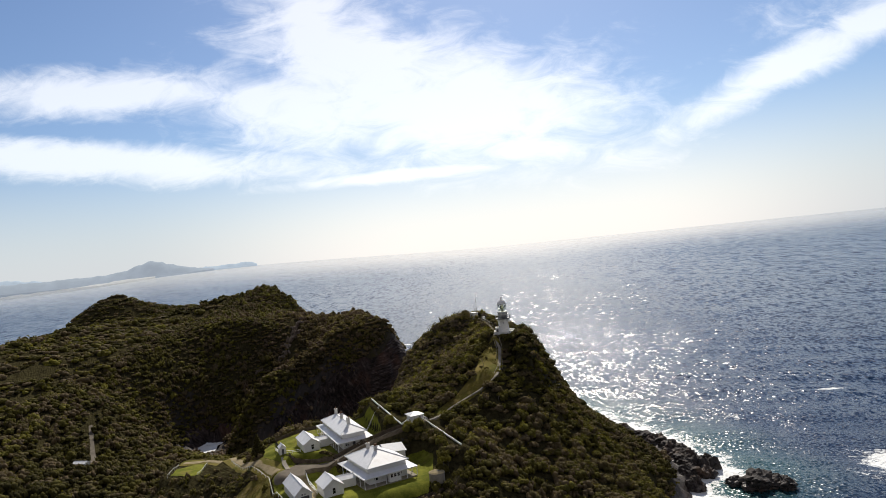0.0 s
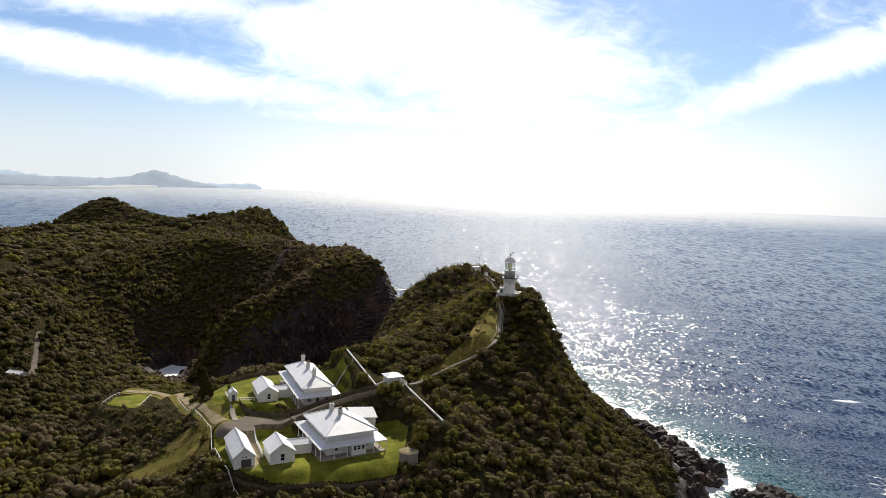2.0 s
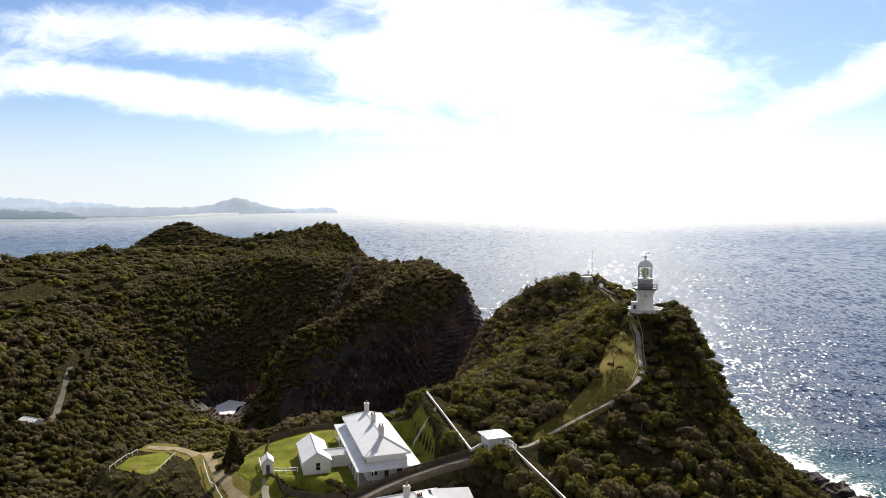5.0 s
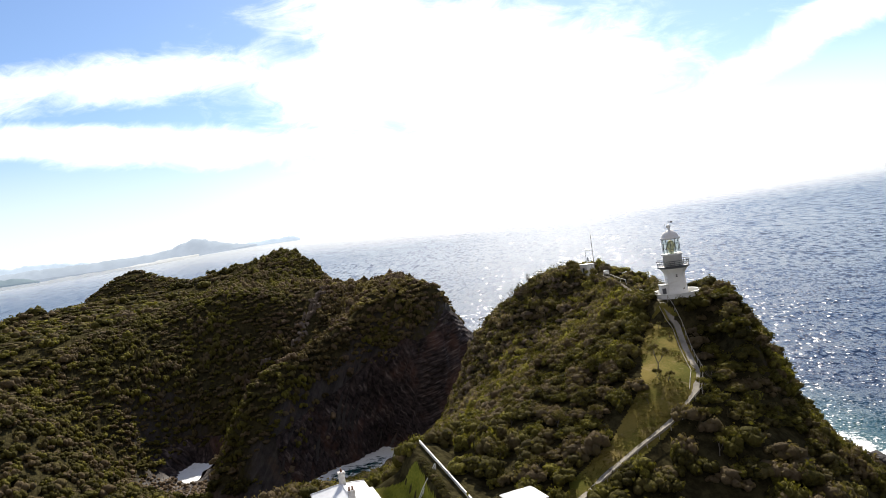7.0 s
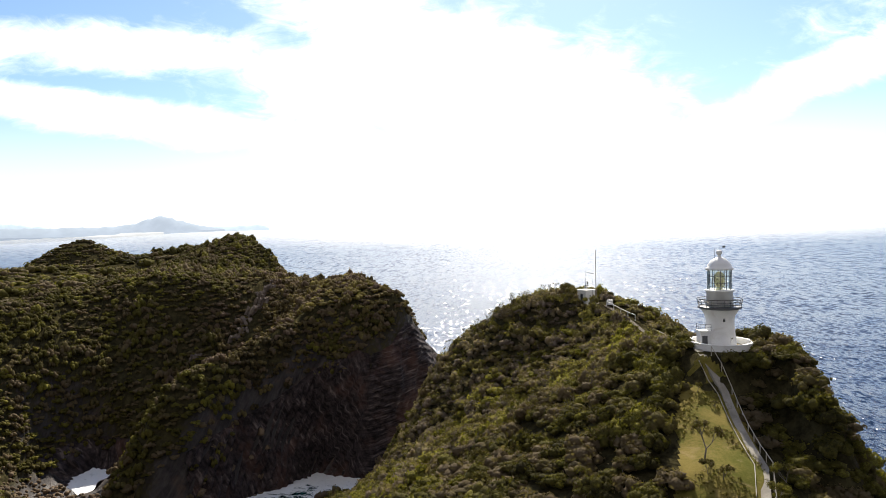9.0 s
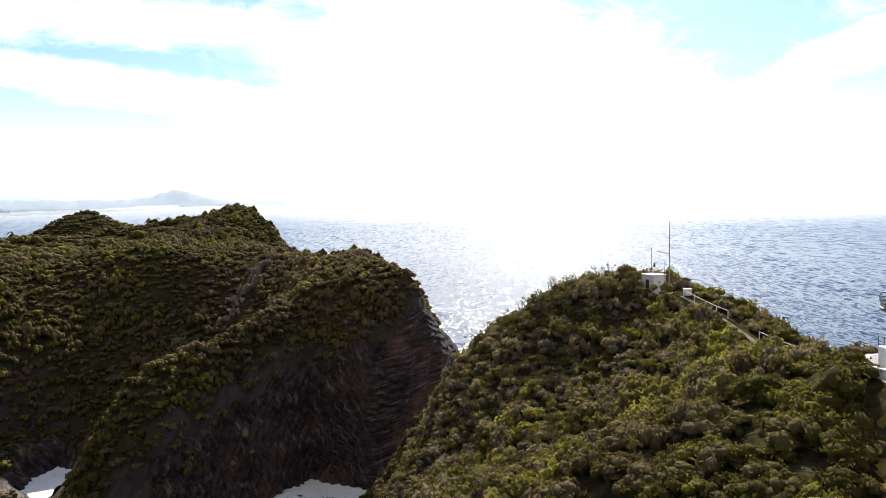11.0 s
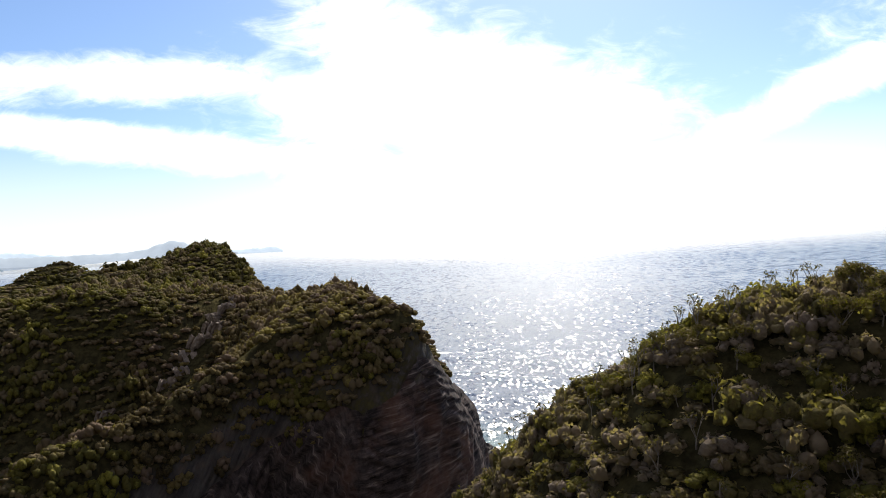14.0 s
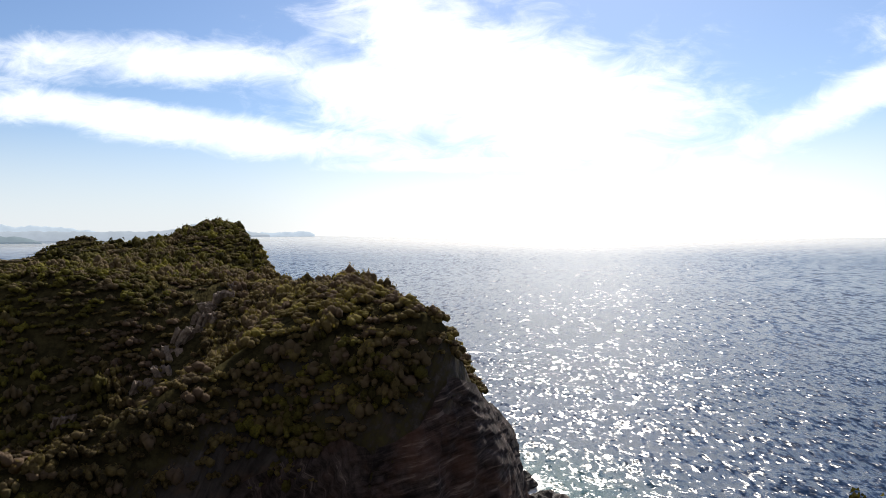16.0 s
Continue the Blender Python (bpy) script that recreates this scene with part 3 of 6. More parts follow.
def bush_template(seed, leaves, size, lobes=6, rings=1, slim=1.0):
    """Triangles of one crown of unit radius: lumpy lobes crowding a dome, and leaf sprays standing off them."""
    rng = np.random.default_rng(seed)
    co, tri = ball(rings)
    vs, ts, n = [], [], 0
    ang = rng.uniform(0, 6.28) + np.arange(lobes) * 2.4
    out = np.sqrt((np.arange(lobes) + 0.4) / lobes) * 0.72
    cen = np.stack([out * np.cos(ang), out * np.sin(ang), 0.62 - 0.62 * out ** 2 + rng.uniform(-0.1, 0.12, lobes)], -1)
    rad = rng.uniform(0.30, 0.48, lobes) * slim
    for c, r in zip(cen, rad):
        vs.append(co * r * rng.uniform(0.72, 1.25, (len(co), 1)) * (1, 1, 0.85) + c)
        ts.append(tri + n)
        n += len(co)
    for k in range(leaves):
        i = rng.integers(lobes)
        v = rng.normal(0, 1, 3)
        v[2] = abs(v[2]) * 1.1 - 0.3
        v /= np.linalg.norm(v)
        p = cen[i] + v * rad[i] * rng.uniform(0.88, 1.3)
        up = v + rng.normal(0, 0.45, 3)
        up /= np.linalg.norm(up)
        s = np.cross(up, rng.normal(0, 1, 3))
        s /= np.linalg.norm(s)
        t = np.cross(up, s)
        l, w = size * rng.uniform(0.7, 1.4), size * rng.uniform(0.4, 0.8)
        vs.append(np.array([p - s * l, p - t * w, p + s * l, p + t * w]) + up * np.array([[-0.3], [0.2], [-0.3], [0.2]]) * size)
        ts.append(np.array([[0, 1, 2], [0, 2, 3]]) + n)
        n += 4
    return np.concatenate(vs), np.concatenate(ts)


def scatter(name, places, templates, label, seed, leaf=M_LEAF):
    """Join one bush for each (x, y, z, radius, height, tint) into one mesh."""
    rng = np.random.default_rng(seed)
    vs, ts, tn, n = [], [], [], 0
    for x, y, z, r, h, tint in places:
        co, tri = templates[rng.integers(len(templates))]
        a = rng.uniform(0, 2 * math.pi)
        c, s = math.cos(a) * r, math.sin(a) * r
        vs.append(np.stack([co[:, 0] * c - co[:, 1] * s + x, co[:, 0] * s + co[:, 1] * c + y, co[:, 2] * h + z], -1))
        ts.append(tri + n)
        tn.append(np.full(len(tri), tint))
        n += len(co)
    me = quad_mesh(name, np.concatenate(vs), np.concatenate(ts), leaf, np.concatenate(tn))
    return tagged(new(name, me), label, "scrub", kind="stuff")


YARD = [(-58, 245), (-69.5, 237.5), (-72.5, 228), (-64, 211), (-58, 206), (-57, 193), (-52, 181), (-46, 176.5), (-38, 175), (-30, 176.5), (-12, 183.5), (-10, 195), (-10, 204), (-13.5, 210), (-20, 212.5),
        (-26.5, 216.5), (-28.2, 226), (-33, 240), (-40, 247), (-50, 251)]
CLEARING = [(-2, 233), (4, 241), (7, 252), (11, 262), (14, 263), (17, 259), (15.5, 248), (13.5, 240), (10, 235), (2, 229), (-8, 221), (-12, 220), (-10, 226)]
DRIVE = [(-57, 206), (-64, 210), (-77, 228), (-88, 246), (-98, 256), (-111, 256), (-110, 236.5), (-96, 233), (-90, 240), (-80, 224), (-66, 206), (-60, 199)]
SLOPE = [(-64.5, 208.5), (-67, 206.4), (-71, 204.5), (-74, 202), (-79, 200), (-84, 197.5), (-82, 191), (-73, 188), (-64, 189.5), (-58.5, 193), (-60.6, 201)]
ROAD = [(-162, 288), (-166.5, 297), (-174, 310), (-184.5, 329), (-189.5, 338), (-191.5, 337), (-187.5, 328), (-177, 308), (-170, 295), (-165, 287)]


LANE = [p[:2] for p in RISE]
STEPS = [(16, 275), (17, 288), (16.2, 300), (14.5, 309), (11.5, 317)]
RAIL_TOP, RAIL_LOW = [(11.6, 316.4), (13.6, 312), (15.4, 308)], [(15.4, 308), (17.0, 303), (18.0, 298)]
EAST_WALL = [(-12.8, 218), (-2.0, 199.5)]
WEST_WALL = [(-34, 246), (-21.0, 216.8), (-18.8, 218.6)]


def bare(x, y):
    """Where no scrub grows: yards, paths, the lighthouse's terrace."""
    out = edge_distance(x, y, YARD) > -0.5
    for ring in (CLEARING, DRIVE, ROAD):
        out |= edge_distance(x, y, ring) > -0.6
    out |= edge_distance(x, y, SLOPE) > 1.5 + 4.0 * fbm(x, y, 5, 2, 77)
    out |= np.hypot(x - 18.5, y - 268) < 5.4
    out |= np.hypot(x - 9.0, y - 321.5) < 3.4
    out |= np.hypot(x - 14.2, y - 263.5) < 2.4
    out |= edge_distance(x, y, RUBBLE) > 1.5
    for line in (LANE, EAST_WALL, WEST_WALL, STEPS, RAIL_TOP, RAIL_LOW):
        reach = 2.0 if line is LANE else 1.8 if line is STEPS else 2.4
        for (x0, y0), (x1, y1) in zip(line, line[1:]):
            t = np.clip(((x - x0) * (x1 - x0) + (y - y0) * (y1 - y0)) / ((x1 - x0) ** 2 + (y1 - y0) ** 2), 0, 1)
            out |= np.hypot(x - x0 - t * (x1 - x0), y - y0 - t * (y1 - y0)) < reach
    out |= np.hypot(x + 16.5, y - 220.5) < 3.5
    return out


def spots(x0, x1, y0, y1, gap, seed, rmin, rmax, steep=2.6, low=5.0, shade=0.0, near=2.0, bulk=1.0, stem=-0.15, cap=99.0):
    rng = np.random.default_rng(seed)
    gap /= 1.6
    X, Y = np.meshgrid(np.arange(x0, x1, gap), np.arange(y0, y1, gap))
    X = (X + rng.uniform(-0.5, 0.5, X.shape) * gap).ravel()
    Y = (Y + rng.uniform(-0.5, 0.5, Y.shape) * gap).ravel()
    Z = height(X, Y)
    gx = (height(X + 1.5, Y) - height(X - 1.5, Y)) / 3
    gy = (height(X, Y + 1.5) - height(X, Y - 1.5)) / 3
    slope = np.hypot(gx, gy)
    d = land_distance(X, Y)
    rear = (gy < -0.35) & (Y > 420)
    keep = (Z > low) & (d > near) & (slope < steep + rng.uniform(-0.3, 0.3, X.shape)) & ~bare(X, Y) & (rng.uniform(0, 1, X.shape) < np.sqrt(1 + slope ** 2) / 2.56) & ((np.abs(X) < 0.86 * Y + 30) | (Y < 150)) & ~(rear & (rng.uniform(0, 1, X.shape) < 0.55))
    keep &= ~((d < np.where(X > -58, 10, 7)) & (X > -104) & (X < -20) & (Y > 384) & (Z < rock_top(X) - 6.0 + 15.0 * fbm(X, Y, 9, 3, 83)))
    gully = np.hypot((X + 120.5 + 0.15 * (Y - 484)) / 3.6, (Y - 484) / 23) + 0.5 * fbm(X, Y, 5, 2, 71)
    keep &= gully > 1
    patch = fbm(X, Y, 40, 3, 31)
    clump = np.clip(1.0 + 1.5 * fbm(X, Y, 11, 2, seed + 60), 0.7, 1.6)
    out = []
    low_by = np.clip(-edge_distance(X[keep], Y[keep], DRIVE) / 18, 0.4, 1.0)
    for x, y, z, sl, p, cl, lo in zip(X[keep], Y[keep], Z[keep], slope[keep], patch[keep], clump[keep], low_by):
        r = (rmin + (rmax - rmin) * rng.beta(1.3, 2.2)) * (1.0 - 0.1 * min(1, sl))
        r *= lo
        h = r * rng.uniform(0.8, 1.6) * bulk * cl
        h = min(h, cap)
        out.append((x, y, z + stem * r * cl, r, h, min(1, max(0, rng.beta(1.4, 1.6) * 0.9 + 0.05 + p * 0.6 - shade))))
    return out


HILL_T = [bush_template(400 + i, 5, 0.22, 4) for i in range(10)]
FAR_T = [bush_template(100 + i, 14, 0.12, 5) for i in range(12)]
NEAR_T = [bush_template(200 + i, 48, 0.14, 7) for i in range(10)]
FINE_T = [bush_template(300 + i, 150, 0.095, 8, 1, 0.85) for i in range(10)]
TOP_T = [bush_template(500 + i, 80, 0.115, 6, 1, 0.76) for i in range(12)]
near_zone = lambda s: -62 < s[0] < 60 and 200 < s[1] < 395
top_zone = lambda s: -45 < s[0] < 20 and 278 < s[1] < 352
mid_zone = lambda s: -14 < s[0] < 46 and 232 < s[1] < 285
spur = spots(-80, 100, 168, 425, 2.55, 1, 1.15, 3.5, 7.0, cap=3.4)
# Bushes on the right flank get a darker tint to paint its shade.
spur = [(x, y, z, r, h, max(0, t - (0.2 if x > 22 and y < 330 else 0.06))) for x, y, z, r, h, t in spur]
crest = spots(-45, 20, 278, 352, 1.72, 23, 0.95, 2.6, 7.0, cap=2.4, bulk=1.1)
mixed = [[], [], []]
lot = np.random.default_rng(91)
for x, y, z, r, h, t in crest:
    if top_zone((x, y)):
        k = lot.uniform(0, 1) + 0.9 * float(fbm(np.array([x]), np.array([y]), 7, 2, 93)[0])
        grow = lot.uniform(0.7, 1.35) * (0.82 if math.hypot(x - 7.5, y - 319) < 8 else 1.0)
        mixed[0 if k < 0.52 else 1 if k < 0.82 else 2].append((x, y, z, r * grow, h * grow * lot.uniform(0.8, 1.2), t if k < 0.82 else min(1, t + 0.25)))
scatter("hilltop_scrub", mixed[0], TOP_T, "olive and dry green shrubs on the hilltop's flank", 11, M_DRY_LEAF)
scatter("grey_scrub", mixed[1], TOP_T, "grey-brown twiggy shrubs among green ones on the hilltop", 12, M_GREY_LEAF)
scatter("green_scrub", mixed[2], TOP_T, "bright green leafy shrubs dotted over the hilltop", 13)
scatter("spur_scrub", [s for s in spur if near_zone(s) and not top_zone(s) and not mid_zone(s)], NEAR_T, "dense olive and bright green coastal scrub on the lighthouse spur", 3)
scatter("terrace_scrub", [s for s in spur if mid_zone(s)], FINE_T, "dense leafy green scrub round the lighthouse terrace", 17)
scatter("shore_scrub", [s for s in spur if not near_zone(s)], FAR_T, "dense dark green coastal scrub above the rocks", 4)
head = spots(-215, -25, 365, 640, 2.55, 2, 1.15, 3.1, 9.0, shade=0.03, near=0.8, bulk=0.9, stem=0.0)
knob = lambda s: s[0] > -138 + 9 * math.sin(s[1] * 0.21) and s[1] < 590
arete = lambda s: -132 < s[0] < -96 and 362 < s[1] < 394
# Tint is raised here to paint the sunlit tops of the rib's scrub.
scatter("arete_scrub", [(x, y, z, r, h, min(1, t + 0.28)) for x, y, z, r, h, t in head if arete((x, y))], FAR_T, "bright olive green scrub on the cove's rock rib, sunlight put into its tint", 25)
head = [s for s in head if not arete(s)]
scatter("headland_scrub", [s for s in head if knob(s)], FAR_T, "dense wind-shorn brown and green scrub on the headland", 5, M_BROWN_LEAF)
scatter("ridge_scrub", [s for s in head if not knob(s)], FAR_T, "dense olive green scrub on the ridge behind the cove", 15)
scatter("valley_scrub", spots(-215, -62, 150, 365, 3.4, 6, 1.6, 4.4, 5.0, shade=0.10, stem=0.0, cap=4.2), FAR_T, "dense dark green trees and scrub in the valley", 7)
scatter("near_valley_scrub", spots(-200, 88, -80, 149, 9.5, 19, 4.6, 7.2, 3.0, shade=0.1, bulk=0.6), HILL_T, "dark green scrub on the low ground before the cottages", 21)
scatter("hill_scrub", spots(-650, -215, 300, 1090, 7.8, 8, 3.8, 6.8, 4.0, shade=0.05, bulk=0.55), HILL_T, "green forest canopy on far hills", 9)


# ---- cliff faces: a finely broken skin over the steepest rock ----
def cliff_skin(name, pts, top, label, inward, seed, leaning):
    """Follow the shoreline pts; at each station climb the slope level by level and break the face into leaning beds."""
    st = along2(pts, 0.6)
    n = np.array([(-(b - a)[1], (b - a)[0]) for a, b in zip(st[:-1], st[1:])] + [(-(st[-1] - st[-2])[1], (st[-1] - st[-2])[0])])
    k = 9
    n = np.stack([np.convolve(np.pad(n[:, i], k, mode="edge"), np.ones(2 * k + 1), "valid") for i in (0, 1)], -1)
    n = n / np.linalg.norm(n, axis=1, keepdims=True) * inward
    reach = np.arange(-9, 26, 0.3)
    X = st[:, None, 0] + n[:, None, 0] * reach
    Y = st[:, None, 1] + n[:, None, 1] * reach
    Z = np.maximum.accumulate(height(X, Y), axis=1)
    lv = np.linspace(0, 1, int(top / 0.45))
    rows = []
    s = np.arange(len(st)) * 0.6
    crest = np.minimum(rock_top(st[:, 0]) if leaning else top, Z[:, int((9 + 10) / 0.3)] - 0.3)
    crest = np.convolve(np.pad(crest, 4, mode="edge"), np.ones(9) / 9, "valid")
    for k in lv:
        z = -1.0 + (crest + 1.0) * k
        j = np.clip(np.argmax(Z >= z[:, None], axis=1), 1, None)
        za, zb = np.take_along_axis(Z, j[:, None] - 1, 1)[:, 0], np.take_along_axis(Z, j[:, None], 1)[:, 0]
        at = reach[j] - 0.3 * np.clip((zb - z) / np.maximum(zb - za, 1e-3), 0, 1)
        at = np.convolve(np.pad(at, 2, mode="edge"), np.ones(5) / 5, "valid")
        lean = np.clip((st[:, 0] + 66) / 14, 0, 1) if leaning else np.zeros(len(st))
        q1 = s * 0.95 - z * 0.55
        q2 = z + 0.18 * s
        w = 2.4 * fbm(s, z, 14, 3, seed)
        r1 = 1 - np.abs(2 * ((q1 + w) / 3.1 % 1) - 1)
        r2 = (q2 + w * 1.5 + 1.6 * fbm(s, z, 7, 2, seed + 13)) / 2.6 % 1
        r2 = np.where(r2 < 0.8, r2, 4 * (1 - r2))
        ledge = np.clip(0.55 + 1.6 * fbm(s, z, 9, 2, seed + 15), 0.1, 1.1) * np.interp(st[:, 1], [425, 450], [1.0, 0.35])
        rough = 1.3 * (1 - lean) * (r1 - 0.5) + 1.1 * lean * ledge * (0.4 - r2) + 1.5 * fbm(q1, q2 * 0.3, 3.5, 4, seed + 3) + 1.8 * fbm(s, z, 18, 2, seed + 9)
        off = at - 0.9 - rough * (1 - 0.7 * (k > 0.95))
        zz = z + 0.5 * fbm(q1, q2, 3, 2, seed + 5)
        rows.append(np.stack([st[:, 0] + n[:, 0] * off, st[:, 1] + n[:, 1] * off, zz], -1))
    co = np.concatenate(rows)
    i = np.arange(len(co)).reshape(len(rows), len(st))
    q = np.stack([i[:-1, :-1], i[:-1, 1:], i[1:, 1:], i[1:, :-1]], -1).reshape(-1, 4)
    if inward < 0:
        q = q[:, ::-1]
    me = quad_mesh(name, co, q, M_CLIFF)
    return tagged(new(name, me), label, "cliff", kind="structure")


def along2(pts, gap):
    out = [np.array(pts[0], float)]
    for p, q in zip(pts, pts[1:]):
        p, q = np.array(p, float), np.array(q, float)
        m = max(1, round(float(np.linalg.norm(q - p)) / gap))
        out += [p + (q - p) * i / m for i in range(1, m + 1)]
    return np.array(out)


def cliff_rock(tr, pos, bs, out):
    """Leaning beds, near-black with the chasm's deep shade put into the colour, with pale edges and rusty stains."""
    tilted = node(tr, "ShaderNodeMapping", {0: pos, 2: (radians(10), radians(55), radians(-12)), 3: (7.0, 7.0, 0.8)}, vector_type="TEXTURE").outputs[0]
    level = node(tr, "ShaderNodeMapping", {0: pos, 2: (radians(4), radians(-9), 0), 3: (7.0, 7.0, 0.7)}, vector_type="TEXTURE").outputs[0]
    east = ramp(tr, node(tr, "ShaderNodeSeparateXYZ", {0: pos}).outputs[0], -62, -54)
    beds = mix(tr, east, noise_tex(tr, tilted, 0.9, 7, 0.65, 0.2).outputs["Color"], noise_tex(tr, level, 0.9, 7, 0.65, 0.3).outputs["Color"])
    s1 = node(tr, "ShaderNodeSeparateXYZ", {0: beds}).outputs[0]
    s2 = noise_tex(tr, pos, 0.6, 8, 0.7, 0.3).outputs[0]
    f = maths(tr, "ADD", maths(tr, "MULTIPLY", s1, 0.6), maths(tr, "MULTIPLY", s2, 0.4))
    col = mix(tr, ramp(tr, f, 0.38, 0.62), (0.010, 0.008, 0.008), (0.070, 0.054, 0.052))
    col = mix(tr, ramp(tr, s1, 0.56, 0.68, 0, 0.7), col, (0.19, 0.155, 0.140))
    col = mix(tr, ramp(tr, noise_tex(tr, pos, 0.07, 5, 0.6).outputs[0], 0.48, 0.68, 0, 0.5), col, (0.115, 0.058, 0.040))
    set_in(tr, bs, "Base Color", col)
    bump(tr, bs, f, 0.6, 0.9)


M_CLIFF = material("shaded_leaning_beds", cliff_rock, 0.85, 0.12)
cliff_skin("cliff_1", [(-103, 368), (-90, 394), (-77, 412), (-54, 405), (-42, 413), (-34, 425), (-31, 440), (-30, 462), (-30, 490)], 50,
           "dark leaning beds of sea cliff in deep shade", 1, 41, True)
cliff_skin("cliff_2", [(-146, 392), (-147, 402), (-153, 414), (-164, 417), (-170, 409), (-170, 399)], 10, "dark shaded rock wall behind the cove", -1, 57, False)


# ---- draped surfaces: lawns, tracks and paths ----
def lawn(name, ring, mat, label, category, lift=0.16, cell=0.3):
    x0, x1 = min(p[0] for p in ring), max(p[0] for p in ring)
    y0, y1 = min(p[1] for p in ring), max(p[1] for p in ring)
    xs, ys = np.arange(x0, x1 + cell, cell), np.arange(y0, y1 + cell, cell)
    X, Y = np.meshgrid(xs, ys)
    Z = height(X, Y) + lift
    inside = edge_distance(X, Y, ring) > 0.25 * fbm(X, Y, 2.0, 2, 9)
    i = np.arange(X.size).reshape(X.shape)
    q = np.stack([i[:-1, :-1], i[:-1, 1:], i[1:, 1:], i[1:, :-1]], -1).reshape(-1, 4)
    q = q[inside.ravel()[q].sum(1) >= 3]
    used, flat = np.unique(q, return_inverse=True)
    co = np.stack([X, Y, Z], -1).reshape(-1, 3)[used]
    me = quad_mesh(name, co, flat.reshape(-1, 4), mat)
    me.shade_smooth()
    return tagged(new(name, me), label, category, kind="structure")


def along(pts, gap):
    """Places every gap metres along a line of (x, y) or (x, y, z)."""
    out = [Vector(pts[0])]
    for p, q in zip(pts, pts[1:]):
        p, q = Vector(p), Vector(q)
        n = max(1, round((q - p).length / gap))
        out += [p.lerp(q, i / n) for i in range(1, n + 1)]
    return out


def ribbon(name, pts, width, mat, label, category, lift=0.12, thick=0.25):
    """A path of even width laid over the ground along pts, level across, with side faces."""
    mid = along([p[:2] for p in pts], 1.2)
    bm = bmesh.new()
    rows = []
    zs = np.array([ground_z(*p) for p in mid])
    zs = np.convolve(np.pad(zs, 2, mode="edge"), np.ones(5) / 5, "valid") + lift
    for i, p in enumerate(mid):
        d = (mid[min(i + 1, len(mid) - 1)] - mid[max(i - 1, 0)]).normalized()
        n = Vector((-d.y, d.x)) * width / 2
        row = [(p + n, zs[i]), (p - n, zs[i]), (p - n, zs[i] - thick), (p + n, zs[i] - thick)]
        rows.append([bm.verts.new((c.x, c.y, z)) for c, z in row])
    for a, b in zip(rows, rows[1:]):
        for k in range(4):
            bm.faces.new((a[k], b[k], b[(k + 1) % 4], a[(k + 1) % 4]))
    bm.faces.new(rows[0]); bm.faces.new(list(reversed(rows[-1])))
    bmesh.ops.recalc_face_normals(bm, faces=bm.faces)
    return tagged(new(name, mesh_of(name, bm, mat)), label, category, kind="structure")


def fence(name, pts, label, mat, post_h=1.1, gap=2.4, rails=(1.05,), post_w=0.12, rail_w=0.1, boards=False, cat="fence", z_of=None):
    """Posts on the ground along pts with rails between; boards close the bays."""
    at = along([p[:2] for p in pts], gap)
    zs = [(z_of or ground_z)(*p) for p in at]
    root = base(name, Matrix.Translation((at[0].x, at[0].y, zs[0])), label, cat)
    off = Vector((at[0].x, at[0].y, zs[0]))
    P = [Vector((p.x, p.y, z)) - off for p, z in zip(at, zs)]
    for p in P:
        bm = bmesh.new()
        box(bm, p.x, p.y, p.z + post_h / 2 - 0.15, post_w, post_w, post_h + 0.3)
        part("post", bm, mat, root)
    for p, q in zip(P, P[1:]):
        for r in rails:
            bm = bmesh.new()
            beam(bm, p + Vector((0, 0, r)), q + Vector((0, 0, r)), rail_w, rail_w)
            part("rail", bm, mat, root)
        if boards:
            n = max(2, int((q - p).length / 0.35))
            for i in range(n):
                a, b = p.lerp(q, (i + 0.06) / n), p.lerp(q, (i + 0.94) / n)
                h = post_h * (0.96 + 0.04 * ((i * 7) % 3) / 2)
                up = Vector((0, 0, h / 2 - 0.05))
                bm = bmesh.new()
                beam(bm, a + up, b + up, 0.03, h)
                part("paling", bm, mat, root)
    return root


lawn("lawn_1", [(-50.5, 182), (-44.5, 178.4), (-38, 176.6), (-30, 178.6), (-22.5, 180.4), (-12, 185.2), (-10.8, 195), (-10.8, 203), (-14, 208.5), (-19.5, 210.5), (-24, 208), (-33, 204), (-41, 200.5), (-47, 190)], M_GRASS,
     "mown green lawn round the front cottage", "lawn")
lawn("lawn_2", [(-64, 213), (-71.5, 228), (-68, 236.5), (-59, 243), (-50, 247), (-42, 244), (-34, 240), (-29, 226), (-28.5, 217), (-36, 212), (-46, 207), (-58, 213)], M_GRASS,
     "mown green lawn round the rear cottage", "lawn")
lawn("lawn_3", CLEARING, M_DRYGRASS, "sloping yellow-green grass clearing beside the lighthouse path", "grass", 0.1, 0.35)
lawn("lawn_4", [(-108, 238.5), (-109, 247.5), (-104, 252), (-98.5, 248), (-96.5, 235)], M_GRASS, "small green lawn beside the track", "lawn")
lawn("lawn_6", [(-57.5, 193.5), (-60, 200.5), (-58, 205), (-53, 209.3), (-41, 206), (-40, 200), (-45, 190), (-44, 178.5), (-50, 180.5), (-54.4, 188)], M_GRASS, "green grass round the long shed", "lawn", 0.12)
lawn("lawn_7", [(-57.2, 204.5), (-60, 210), (-66, 215), (-72, 226), (-69, 229), (-64, 214), (-58.5, 213), (-54.5, 209)], M_GRASS, "green grass strip beside the privy", "lawn", 0.15)
